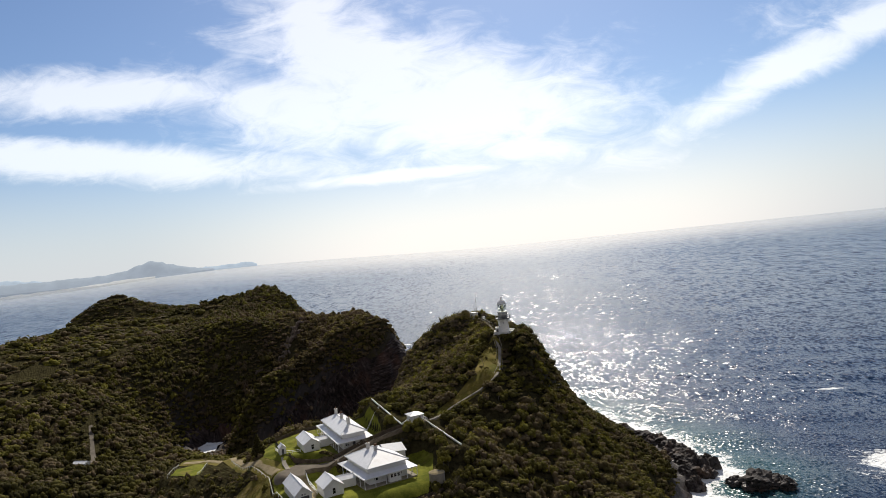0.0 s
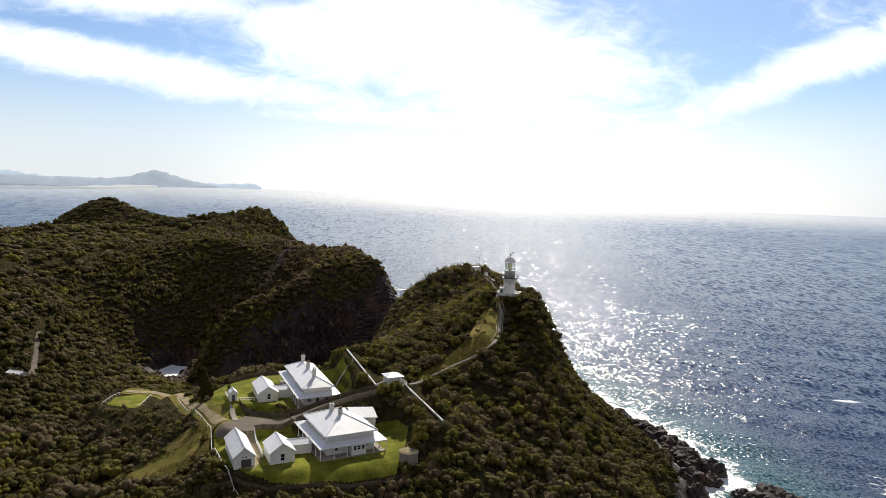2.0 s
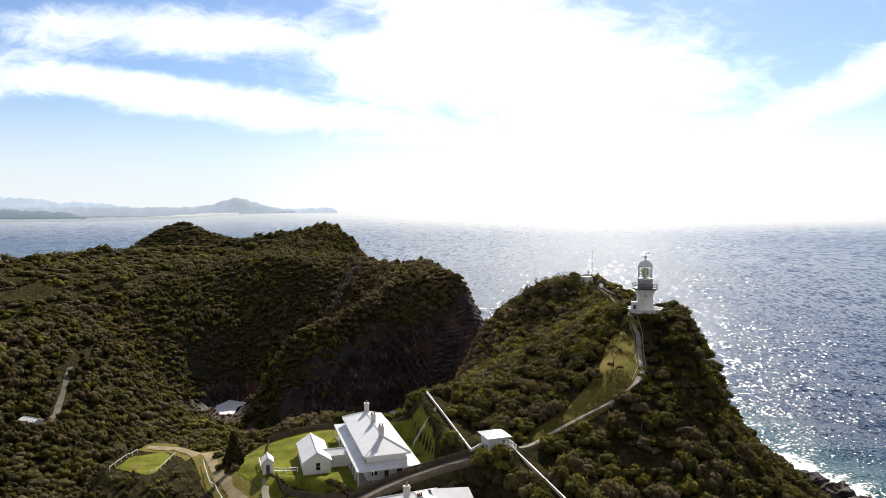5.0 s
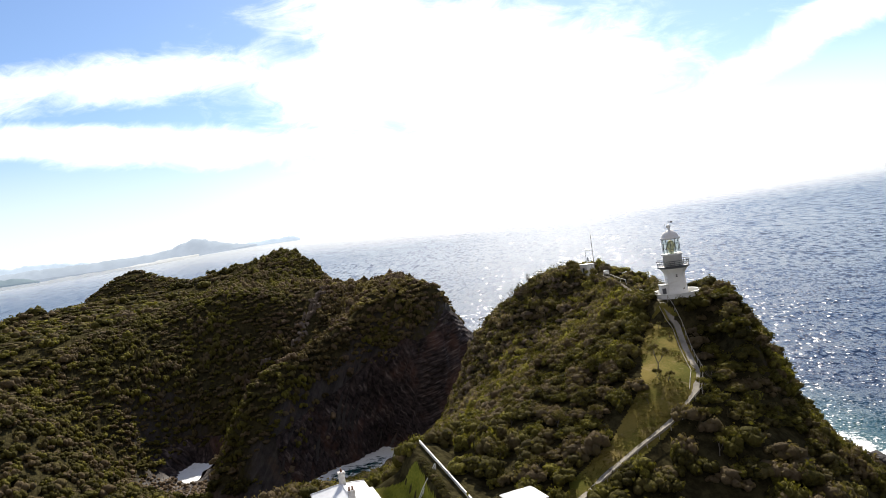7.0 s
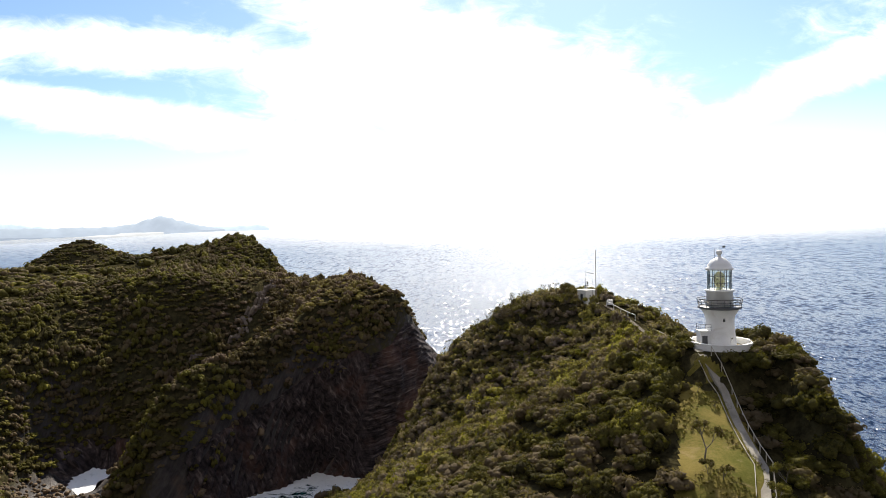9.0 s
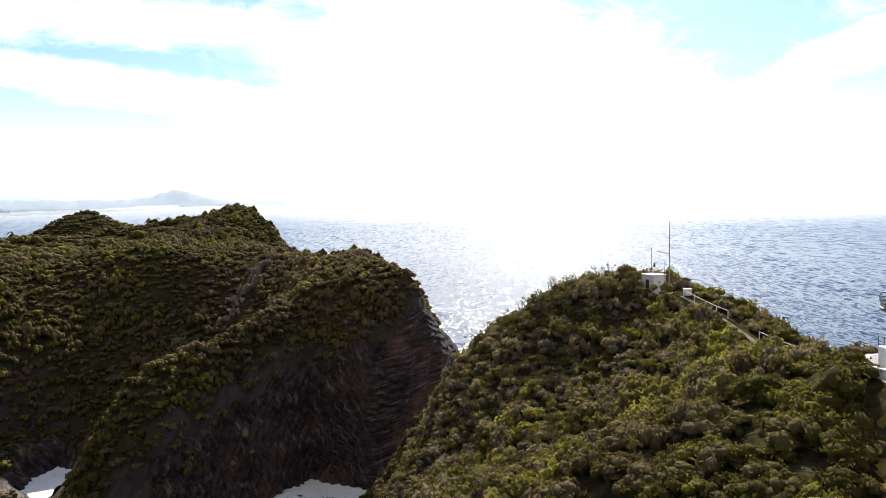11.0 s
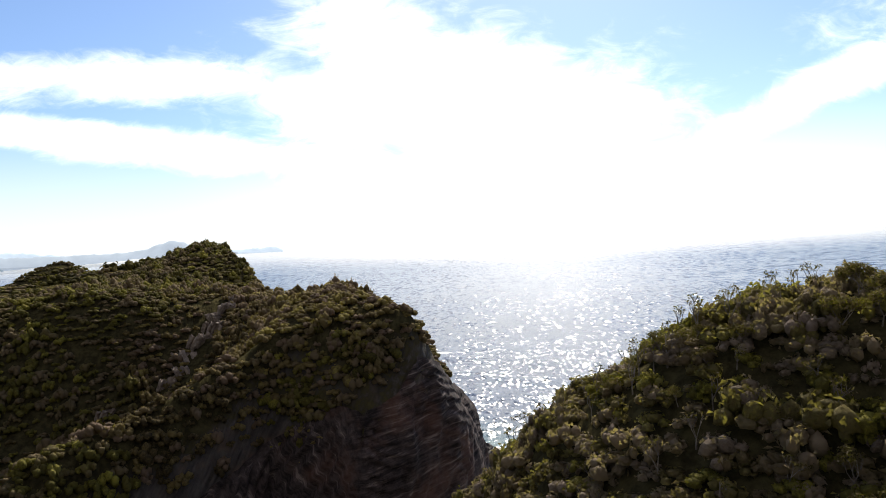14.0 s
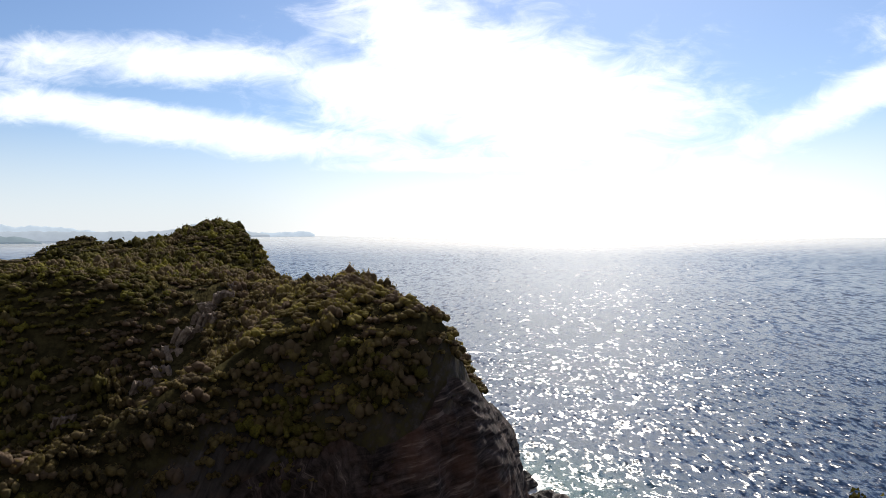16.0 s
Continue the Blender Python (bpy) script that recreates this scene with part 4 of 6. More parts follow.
lawn("courtyard", [(-59.5, 200.5), (-57.2, 204), (-54, 208.4), (-48, 207.2), (-41, 205), (-40.5, 202.2), (-45, 200.8), (-48.4, 199), (-49.2, 197.2), (-51, 197), (-55, 196.3), (-58.5, 197.3)], M_COURT,
     "grey-brown sealed court between the cottages", "courtyard", 0.22)
lawn("shed_yard", [(-51, 197.4), (-48.6, 197.6), (-46, 192.5), (-43.4, 187), (-43, 180), (-45.5, 179.5), (-46.2, 186)], M_SAND, "pale worn track beside the sheds", "yard", 0.25)
lawn("verge", [(-57, 204.5), (-60, 210), (-66, 215), (-72, 226), (-79, 238), (-85, 247), (-93, 254), (-101, 258), (-111, 258.5), (-111, 252), (-103, 251), (-95.5, 247), (-90, 241), (-84, 233), (-74, 217.5), (-68, 209), (-61, 201)], M_DRYGRASS,
     "rough green and tan grass beside the driveway", "grass", 0.14)
lawn("lawn_5", SLOPE, M_DRYGRASS, "dry grassy bank below the driveway", "grass", 0.15)
lawn("track", [(-60.6, 202.7), (-67.6, 211.5), (-72, 218), (-77, 226), (-83, 235.5), (-89, 243.4), (-95, 249.2), (-103, 252.7), (-110, 253.2), (-110, 256), (-101.5, 255.6), (-93.6, 251.6), (-86.8, 244.8),
               (-81, 236.6), (-74.6, 226.4), (-69.8, 218.4), (-65, 211), (-57.6, 204.2)], M_SAND, "pale sandy driveway with grassy edges", "track", 0.26)
ribbon("road", [(-163.5, 287), (-168, 296), (-175.5, 309), (-181, 319), (-185, 326)], 2.4, M_GRAVEL, "pale worn valley road between trees", "road", 0.25, 0.6)
ribbon("lane", RISE, 2.8, M_GRAVEL, "brown gravel lane from the court to the gate", "lane", 0.24)
LH_PATH = [(-12, 219.5), (-5.5, 225.5), (1.5, 230.5), (8.0, 234.5), (12.2, 238.2), (14.0, 243), (14.6, 251), (15.4, 258), (14.4, 262.5), (14.4, 265.5)]
ribbon("path", LH_PATH, 1.0, M_PATH, "narrow concrete path climbing to the lighthouse", "path", 0.22, 0.5)
side = lambda pts, off: [tuple(Vector(p) + off * Vector((d.y, -d.x))) for p, d in
                         ((p, (Vector(pts[min(i + 1, len(pts) - 1)]) - Vector(pts[max(i - 1, 0)])).normalized()) for i, p in enumerate(pts))]
fence("handrail", side(LH_PATH[3:9], 0.95), "weathered pale timber handrail along the concrete path", M_TIMBER, 1.1, 2.2, (1.05,), 0.09, 0.07, cat="handrail")
fence("handrail", side(LH_PATH[:4], 0.95), "weathered timber handrail beside the lower path", M_TIMBER, 1.1, 2.4, (1.05,), 0.1, 0.09, cat="handrail")
fence("timber_edging", side(LH_PATH[4:9], -0.95), "low pale timber edging along the path", M_TIMBER, 0.22, 2.4, (0.2,), 0.08, 0.08, cat="edging")
ribbon("steps_path", STEPS, 0.85, M_COURT, "narrow worn concrete steps up to the white hut", "path", 0.22, 0.4)
fence("handrail", [(11.6, 316.4), (13.8, 312.2), (15.9, 308.4)], "white timber handrail beside the hilltop steps", M_WHITE, 1.3, 2.2, (1.25,), 0.09, 0.08, cat="handrail")
fence("handrail", [(17.6, 301), (19.2, 298.5), (21.2, 296.5)], "white timber handrail beside the lower hilltop steps", M_WHITE, 1.3, 2.2, (1.25,), 0.09, 0.08, cat="handrail")
fence("rail_fence", [(-84.5, 236.5), (-78, 226), (-72.8, 217.6), (-68.2, 210.6), (-61.2, 201.8), (-57.9, 193.3), (-54.6, 187.5), (-50.6, 180.5), (-43, 172.5), (-38, 169)],
      "white post and rail fence along the driveway", M_WHITE, 1.05, 2.6, (1.0,), 0.11, 0.1)
fence("rail_fence", [(-96, 233.5), (-98, 248)], "white rail fence beside the small lawn", M_WHITE, 1.0, 2.8, (0.95,), 0.1, 0.09)
fence("rail_fence", [(-108.6, 237.5), (-110, 251)], "white rail fence beside the small lawn", M_WHITE, 1.0, 2.8, (0.95,), 0.1, 0.09)
PAL = "weathered brown timber paling fence"
fence("paling_fence", [(-41.6, 206.2), (-36.3, 209.8), (-30.8, 212.9), (-24.8, 215.8), (-20, 217.5)], PAL + " beside the lane", M_HEDGE, 1.5, 2.4, (1.2,), 0.12, 0.07, True)
fence("paling_fence", [(-39.5, 202.6), (-34.8, 206.2), (-29.2, 209.3), (-23.3, 212.2), (-15, 215.8)], PAL + " below the lane", M_HEDGE, 1.4, 2.4, (1.1,), 0.12, 0.07, True)
fence("paling_fence", [(-57.3, 212.2), (-55.6, 210.4), (-53, 209.2), (-47, 207.8), (-42, 205.9)], PAL + " behind the court", M_HEDGE, 1.5, 2.4, (1.2,), 0.12, 0.07, True)
fence("paling_fence", [(-49, 198), (-45, 200.4), (-40.2, 202)], PAL + " between outbuilding and court", M_HEDGE, 1.6, 2.4, (1.3,), 0.12, 0.07, True)
fence("rail_fence", [(-48.8, 197.6), (-46, 192), (-43.3, 186.4)], "white timber fence between shed and outbuilding", M_WHITE, 1.5, 1.4, (1.4, 0.9, 0.4), 0.12, 0.12)
fence("rail_fence", [(-63.3, 218.4), (-61.6, 215.6)], "white rail fence beside the privy", M_WHITE, 1.2, 1.6, (1.1, 0.6), 0.14, 0.12)
fence("rail_fence", [(-59.2, 214.0), (-54.6, 216.4)], "white rail fence between privy and wash-house", M_WHITE, 1.2, 2.4, (1.1, 0.6), 0.14, 0.12)
fence("paling_fence", [(-61.4, 217), (-67.4, 233.6), (-60.9, 237.6), (-54.4, 241.5)], PAL + " round the rear lawn", M_HEDGE, 1.5, 2.4, (1.2,), 0.12, 0.07, True)
fence("rail_fence", [(-34.8, 232.5), (-30.4, 235.6)], "white rail fence across the rear lawn", M_WHITE, 1.1, 2.4, (1.0, 0.55), 0.12, 0.1)
ribbon("garden_path", [(-59.3, 212.4), (-58.2, 209.0), (-55.8, 204.4)], 1.3, M_PATH, "pale concrete path from the court to the privy", "path", 0.3, 0.4)
fence("paling_fence", [(-46.5, 177.6), (-39, 175.8), (-30, 177.8), (-22.5, 179.6), (-12, 184.4), (-4, 187)], PAL + " below the front lawn", M_HEDGE, 1.0, 2.4, (0.8,), 0.12, 0.07, True)


def wall_run(name, pts, thick, label):
    """A rendered wall along (x, y, top): bays follow the slope, each with a coping."""
    off = Vector(pts[0])
    root = base(name, Matrix.Translation(off), label, "wall")
    at = along(pts, 3.2)
    for p, q in zip(at, at[1:]):
        low = min(ground_z(p.x, p.y), ground_z(q.x, q.y)) - 0.5
        h = 0.46
        bm = bmesh.new()
        beam(bm, p - off - Vector((0, 0, h / 2)), q - off - Vector((0, 0, h / 2)), thick, h)
        part("wall_bay", bm, M_WHITE, root)
        bm = bmesh.new()
        beam(bm, p - off + Vector((0, 0, 0.05)), q - off + Vector((0, 0, 0.05)), thick + 0.06, 0.1)
        part("coping", bm, M_WHITE, root)
    return root


wall_run("boundary_wall", WALLS[0], 0.15, "white rendered wall sloping down beside scrub")
wall_run("boundary_wall", WALLS[1], 0.15, "white rendered wall running down from the gate")


def hedge(pts, high, wide, tint, label):
    """A clipped hedge: leafy mounds set close along pts."""
    rng = np.random.default_rng(int(abs(pts[0][0]) * 10))
    vs, ts, tn, n = [], [], [], 0
    for p in along(pts, 0.75):
        co, tri = NEAR_T[rng.integers(len(NEAR_T))]
        r, h = wide * rng.uniform(0.85, 1.2), high * rng.uniform(0.85, 1.15)
        vs.append(co * (r, r, h / 1.1) + (p.x, p.y, ground_z(p.x, p.y) - 0.1))
        ts.append(tri + n); tn.append(np.full(len(tri), np.clip(tint + rng.normal(0, 0.06), 0, 1))); n += len(co)
    me = quad_mesh("hedge", np.concatenate(vs), np.concatenate(ts), M_LEAF, np.concatenate(tn))
    return tagged(new("hedge", me), label, "hedge")


hedge([(-68.5, 235), (-61.5, 239.2), (-54.5, 243)], 1.6, 1.0, 0.08, "dark green hedge behind the rear lawn")
hedge([(-54, 211.4), (-51, 210.4), (-46.5, 209.2), (-43, 207.8)], 0.8, 0.7, 0.2, "low shrubs in the small front garden")
hedge([(-47, 211.5), (-41.5, 208.2), (-36.6, 211.4), (-31, 214.6)], 1.2, 0.8, 0.12, "dark hedge above the gravel lane")
hedge([(-39, 200.8), (-34, 204.4), (-28.6, 207.4), (-22.6, 211.0), (-14.5, 214.0)], 1.3, 1.0, 0.08, "dense dark hedge on the bank below the lane")
hedge([(-17.5, 213), (-12, 211.5), (-8.2, 206.5), (-7.6, 201), (-8.0, 195.5)], 2.0, 1.6, 0.1, "overgrown dark hedge beside the front lawn")
hedge([(-26.8, 217.5), (-27.2, 224), (-30, 232), (-33, 239)], 0.9, 0.8, 0.08, "dark overgrown hedge on the bank beside the rear cottage")


# ---- buildings ----
def window(parent, x, y, z, w, h, face, mat=M_DARK):
    """A sash window standing 3 cm proud of a wall; face: the wall's outward turn in degrees about z (0: towards -y)."""
    rot = Matrix.Translation((x, y, z)) @ Matrix.Rotation(radians(face), 4, "Z")
    bm = bmesh.new()
    for a in ((-w / 2, 0, 0, 0.1, 0.08, h + 0.1), (w / 2, 0, 0, 0.1, 0.08, h + 0.1), (0, 0, h / 2, w, 0.08, 0.1), (0, 0, -h / 2, w + 0.25, 0.14, 0.1), (0, 0, 0, w, 0.06, 0.06)):
        box(bm, *a)
    bmesh.ops.transform(bm, matrix=rot, verts=bm.verts)
    win = part("window", bm, M_WHITE, parent)
    bm = bmesh.new()
    box(bm, 0, 0.01, 0, w - 0.08, 0.03, h - 0.08)
    bmesh.ops.transform(bm, matrix=rot, verts=bm.verts)
    part("pane", bm, mat, win, "dark window glass")
    return win


def door(parent, x, y, z, w, h, face, mat):
    rot = Matrix.Translation((x, y, z)) @ Matrix.Rotation(radians(face), 4, "Z")
    bm = bmesh.new()
    box(bm, 0, 0, h / 2, w, 0.07, h)
    for k in (0.28, 0.72):
        box(bm, 0, -0.045, h * k, w * 0.7, 0.03, h * 0.32)
    bmesh.ops.transform(bm, matrix=rot, verts=bm.verts)
    part("door", bm, mat, parent)


def hip(bm, x0, x1, y0, y1, z, rise, thick=0.14):
    """A hipped roof over the rectangle, eaves at z, hips at 45 degrees in plan."""
    half = min(x1 - x0, y1 - y0) / 2
    if y1 - y0 >= x1 - x0:
        a, b = ((x0 + x1) / 2, y0 + half, z + rise), ((x0 + x1) / 2, y1 - half, z + rise)
        c = [(x0, y0, z), (x1, y0, z), (x1, y1, z), (x0, y1, z)]
        planes = [[c[0], c[1], a], [c[1], c[2], b, a], [c[2], c[3], b], [c[3], c[0], a, b]]
    else:
        a, b = (x0 + half, (y0 + y1) / 2, z + rise), (x1 - half, (y0 + y1) / 2, z + rise)
        c = [(x0, y0, z), (x1, y0, z), (x1, y1, z), (x0, y1, z)]
        planes = [[c[0], c[1], b, a], [c[1], c[2], b], [c[2], c[3], a, b], [c[3], c[0], a]]
    if (Vector(a) - Vector(b)).length < 0.02:
        planes = [[p for i, p in enumerate(pl) if i == 0 or (Vector(p) - Vector(pl[i - 1])).length > 0.02] for pl in planes]
    for pl in planes:
        slab(bm, pl, thick)
    return a, b


def caps(name, lines, parent, r=0.11):
    for p, q in lines:
        if (Vector(p) - Vector(q)).length < 0.05:
            continue
        bm = bmesh.new()
        rod(bm, Vector(p) + Vector((0, 0, 0.03)), Vector(q) + Vector((0, 0, 0.03)), r, seg=6)
        part(name, bm, M_ROOF, parent)


def chimney(parent, x, y, z0, h, w=0.8, d=0.8, pots=2):
    bm = bmesh.new()
    box(bm, x, y, z0 + h / 2, w, d, h)
    box(bm, x, y, z0 + h - 0.25, w + 0.18, d + 0.18, 0.14)
    box(bm, x, y, z0 + h - 0.02, w + 0.1, d + 0.1, 0.12)
    ch = part("chimney", bm, M_BRICK, parent, "weathered pale rendered chimney")
    for i in range(pots):
        bm = bmesh.new()
        px = x + (i - (pots - 1) / 2) * w / max(pots, 1.4)
        lathe_bm = [(0.17, 0), (0.14, 0.35), (0.12, 0.5), (0.16, 0.55)]
        lathe(bm, lathe_bm, 10)
        bmesh.ops.translate(bm, verts=bm.verts, vec=(px, y, z0 + h + 0.02))
        part("chimney_pot", bm, M_POT, ch, "dark terracotta chimney pot")


def cottage(m, w, d, inset, eave, step_up, rise, chims, label, bay=None, wing=False, floor=0.5):
    """A low cottage: a hipped roof over the rooms and a flatter verandah roof round them on posts."""
    root = base("cottage", m, label, "cottage", "lighthouse keepers' cottages")
    x, y, i = w / 2, d / 2, inset
    wall_i = inset + 0.25
    top = eave + step_up
    bm = bmesh.new()
    box(bm, 0, 0, floor / 2 - 0.4, w - 0.5, d - 0.5, floor + 0.8)
    part("plinth", bm, M_PATH, root)
    bm = bmesh.new()
    ww, dd, hh, th = w - 2 * wall_i, d - 2 * wall_i, top - floor, 0.3
    for a in ((0, -dd / 2 + th / 2, ww, th), (0, dd / 2 - th / 2, ww, th), (-ww / 2 + th / 2, 0, th, dd - 2 * th), (ww / 2 - th / 2, 0, th, dd - 2 * th)):
        box(bm, a[0], a[1], floor + hh / 2, a[2], a[3], hh)
    part("wall", bm, M_WHITE, root)
    # verandah roof: four sloping plates
    o, n = eave, eave + 0.65
    oc = [(-x, -y, o), (x, -y, o), (x, y, o), (-x, y, o)]
    ic = [(-x + i, -y + i, n), (x - i, -y + i, n), (x - i, y - i, n), (-x + i, y - i, n)]
    for k in range(4):
        bm = bmesh.new()
        slab(bm, [oc[k], oc[(k + 1) % 4], ic[(k + 1) % 4], ic[k]], 0.1)
        part("verandah_roof", bm, M_ROOF, root)
    bm = bmesh.new()
    for p, q in zip(oc, oc[1:] + oc[:1]):
        beam(bm, Vector(p) + Vector((0, 0, -0.13)), Vector(q) + Vector((0, 0, -0.13)), 0.12, 0.22)
    part("gutter", bm, M_WHITE, root)
    bm = bmesh.new()
    ov = 0.45
    a, b = hip(bm, -x + i - ov, x - i + ov, -y + i - ov, y - i + ov, top, rise)
    part("main_roof", bm, M_ROOF, root, "pale grey painted sheet-metal hipped roof")
    cs = [(-x + i - ov, -y + i - ov, top), (x - i + ov, -y + i - ov, top), (x - i + ov, y - i + ov, top), (-x + i - ov, y - i + ov, top)]
    long_y = d >= w
    caps("ridge_cap", [(a, b), (cs[0], a), (cs[1], a if long_y else b), (cs[2], b), (cs[3], b if long_y else a)], root)
    bm = bmesh.new()
    for p, q in zip(cs, cs[1:] + cs[:1]):
        beam(bm, Vector(p) + Vector((0, 0, -0.16)), Vector(q) + Vector((0, 0, -0.16)), 0.1, 0.2)
    part("fascia", bm, M_WHITE, root)
    # posts round the verandah, with a plate under the gutter
    nx, ny = round((w - 0.5) / 3.0), round((d - 0.5) / 3.2)
    spots_ = [(-x + 0.2 + (w - 0.4) * k / nx, s * (y - 0.2)) for k in range(nx + 1) for s in (-1, 1)]
    spots_ += [(s * (x - 0.2), -y + 0.2 + (d - 0.4) * k / ny) for k in range(1, ny) for s in (-1, 1)]
    for px, py in spots_:
        bm = bmesh.new()
        box(bm, px, py, (eave - 0.1) / 2 + floor / 2, 0.16, 0.16, eave - 0.1 - floor)
        box(bm, px, py, eave - 0.4, 0.26, 0.26, 0.1)
        box(bm, px, py, floor + 0.1, 0.24, 0.24, 0.2)
        part("verandah_post", bm, M_WHITE, root)
    # openings
    fy, fx = dd / 2 + 0.02, ww / 2 + 0.02
    for k in (-0.32, 0.32):
        window(root, k * ww, -fy, floor + 1.75, 1.1, 1.8, 0)
        window(root, k * ww, fy, floor + 1.75, 1.1, 1.8, 180)
    for k in (-0.36, -0.12, 0.12, 0.36):
        window(root, -fx, k * dd, floor + 1.75, 1.0, 1.8, -90)
        window(root, fx, k * dd, floor + 1.75, 1.0, 1.8, 90)
    door(root, 0, -fy, floor + 0.05, 1.0, 2.1, 0, M_IRON)
    for cx, cy, h, pots in chims:
        zroof = top + rise * max(0, 1 - max(0, abs(cx) / (x - i)))
        chimney(root, cx, cy, zroof - 0.8, h + 0.8, 0.95, 0.75, pots)
    if bay:
        bx, bw = bay
        bm = bmesh.new()
        box(bm, bx, -y + 0.9, floor + (eave - floor - 0.15) / 2, bw, 1.5, eave - floor - 0.15)
        part("enclosed_bay", bm, M_WHITE, root)
        for k in (-1, 0, 1):
            window(root, bx + k * bw * 0.29, -y + 0.13, floor + 1.75, bw * 0.22, 1.0, 0)
    if wing:
        bm = bmesh.new()
        wx, wy = x - 1.2, y * 0.42
        slab(bm, [(wx - 3.5, wy - 3.3, top + 0.2), (wx + 3.6, wy - 3.3, top - 0.6), (wx + 3.6, wy, top + 1.2), (wx - 3.5, wy, top + 2.0)], 0.12)
        slab(bm, [(wx - 3.5, wy, top + 2.0), (wx + 3.6, wy, top + 1.2), (wx + 3.6, wy + 3.3, top - 0.6), (wx - 3.5, wy + 3.3, top + 0.2)], 0.12)
        part("wing_roof", bm, M_ROOF, root)
        bm = bmesh.new()
        box(bm, wx, wy, floor + (top - 0.7 - floor) / 2, 6.4, 5.8, top - 0.7 - floor)
        part("wing_wall", bm, M_WHITE, root)
    return root


def gabled(name, m, w, d, eave, rise, label, category, wins=(), doors=(), over=0.3, shade=M_WHITE):
    """A small gabled outbuilding, ridge along y, gables at both ends."""
    root = base(name, m, label, category)
    x, y = w / 2, d / 2
    th = 0.2
    bm = bmesh.new()
    for s in (-1, 1):
        box(bm, s * (x - th / 2), 0, eave / 2 - 0.3, th, d - 2 * th, eave + 0.6)
        yy = s * (y - th / 2)
        pts = [(-x, -0.6), (x, -0.6), (x, eave), (0, eave + rise - 0.05), (-x, eave)]
        f = [bm.verts.new((px, yy - th / 2, pz)) for px, pz in pts]
        g = [bm.verts.new((px, yy + th / 2, pz)) for px, pz in pts]
        bm.faces.new(f); bm.faces.new(list(reversed(g)))
        for k in range(5):
            bm.faces.new((f[k], g[k], g[(k + 1) % 5], f[(k + 1) % 5]))
    bmesh.ops.recalc_face_normals(bm, faces=bm.faces)
    part("wall", bm, shade, root)
    sl = rise / x
    for s in (-1, 1):
        bm = bmesh.new()
        e = [(s * (x + over), -y - over, eave - over * sl + 0.12), (s * (x + over), y + over, eave - over * sl + 0.12), (0, y + over, eave + rise + 0.12), (0, -y - over, eave + rise + 0.12)]
        slab(bm, e if s > 0 else list(reversed(e)), 0.1)
        part("roof_slope", bm, M_ROOF, root)
    for s in (-1, 1):
        bm = bmesh.new()
        yy = s * (y + over + 0.02)
        beam(bm, (-x - over, yy, eave - over * sl), (0, yy, eave + rise), 0.05, 0.22)
        beam(bm, (x + over, yy, eave - over * sl), (0, yy, eave + rise), 0.05, 0.22)
        part("barge_board", bm, M_WHITE, root)
    caps("ridge_cap", [((0, -y - over, eave + rise + 0.12), (0, y + over, eave + rise + 0.12))], root, 0.09)
    for wx, wy, wz, ww, wh, f in wins:
        window(root, wx, wy, wz, ww, wh, f)
    for dx, dy, dw, dh, f, dm in doors:
        door(root, dx, dy, 0.0, dw, dh, f, dm)
    return root


cottage(pose(-41.7, 225.5, 45.0, 0, 0, 25), 12.0, 29.0, 2.0, 3.2, 2.0, 2.1, [(-0.2, -8.2, 1.9, 2), (0.0, 0.5, 1.6, 2), (0.2, 8.6, 1.9, 1)],
        "long white keepers' cottage with pale hipped metal roof and verandah", floor=0.4)
cottage(pose(-27.6, 197.5, 41.3, 0, 0, 30), 16.7, 21.0, 2.25, 3.2, 2.1, 2.9, [(-0.6, -2.0, 1.3, 3), (-1.2, 2.4, 1.7, 1)],
        "square white keepers' cottage with pale hipped roof, chimneys and verandah", bay=(1.2, 3.6), wing=True, floor=0.5)
gabled("outbuilding", pose(-53.0, 221.2, 44.8, 0, 0, 25), 5.2, 11.5, 2.7, 1.7, "white gabled weatherboard wash-house beside the rear cottage", "outbuilding",
       [(0.2, -5.78, 1.6, 0.9, 1.5, 0), (2.62, -3.0, 1.6, 0.8, 1.0, 90)], [(2.62, -4.6, 0.8, 2.0, 90, M_IRON)])
gabled("outbuilding", pose(-39.6, 186.6, 41.2, 0, 0, 27), 5.6, 7.6, 2.8, 2.0, "white gabled outbuilding joined to the front cottage", "outbuilding",
       [(0.0, -3.83, 1.6, 0.9, 1.6, 0), (2.82, -2.2, 1.7, 0.7, 0.9, 90)], [(2.82, -0.6, 0.8, 2.0, 90, M_IRON)])
gabled("garage", pose(-48.8, 186.5, 41.0, 0, 0, 27), 4.6, 13.6, 2.7, 2.0, "long white gabled shed with small gable windows", "shed",
       [(-0.35, -6.83, 2.5, 0.5, 0.5, 0), (0.35, -6.83, 2.5, 0.5, 0.5, 0), (2.32, -2, 1.6, 0.7, 0.8, 90), (2.32, 2.5, 1.6, 0.7, 0.8, 90)], [(0.4, -6.84, 2.2, 2.0, 0, M_IRON)])
gabled("privy", pose(-60.1, 215.0, ground_z(-60.1, 215.0), 0, 0, 25), 2.0, 2.8, 2.2, 0.9, "tiny white gabled privy beside a yard fence", "privy", [], [(0.0, -1.44, 0.7, 1.8, 0, M_IRON)], 0.15)
# Made-up shed in place of a white object taken for a parked vehicle.
gabled("shed", pose(-164.6, 281.0, ground_z(-164.6, 281.0) + 0.2, 0, 0, 75), 3.0, 6.5, 2.6, 0.6, "small pale-roofed shed among trees, standing in for a white object by the road", "shed")
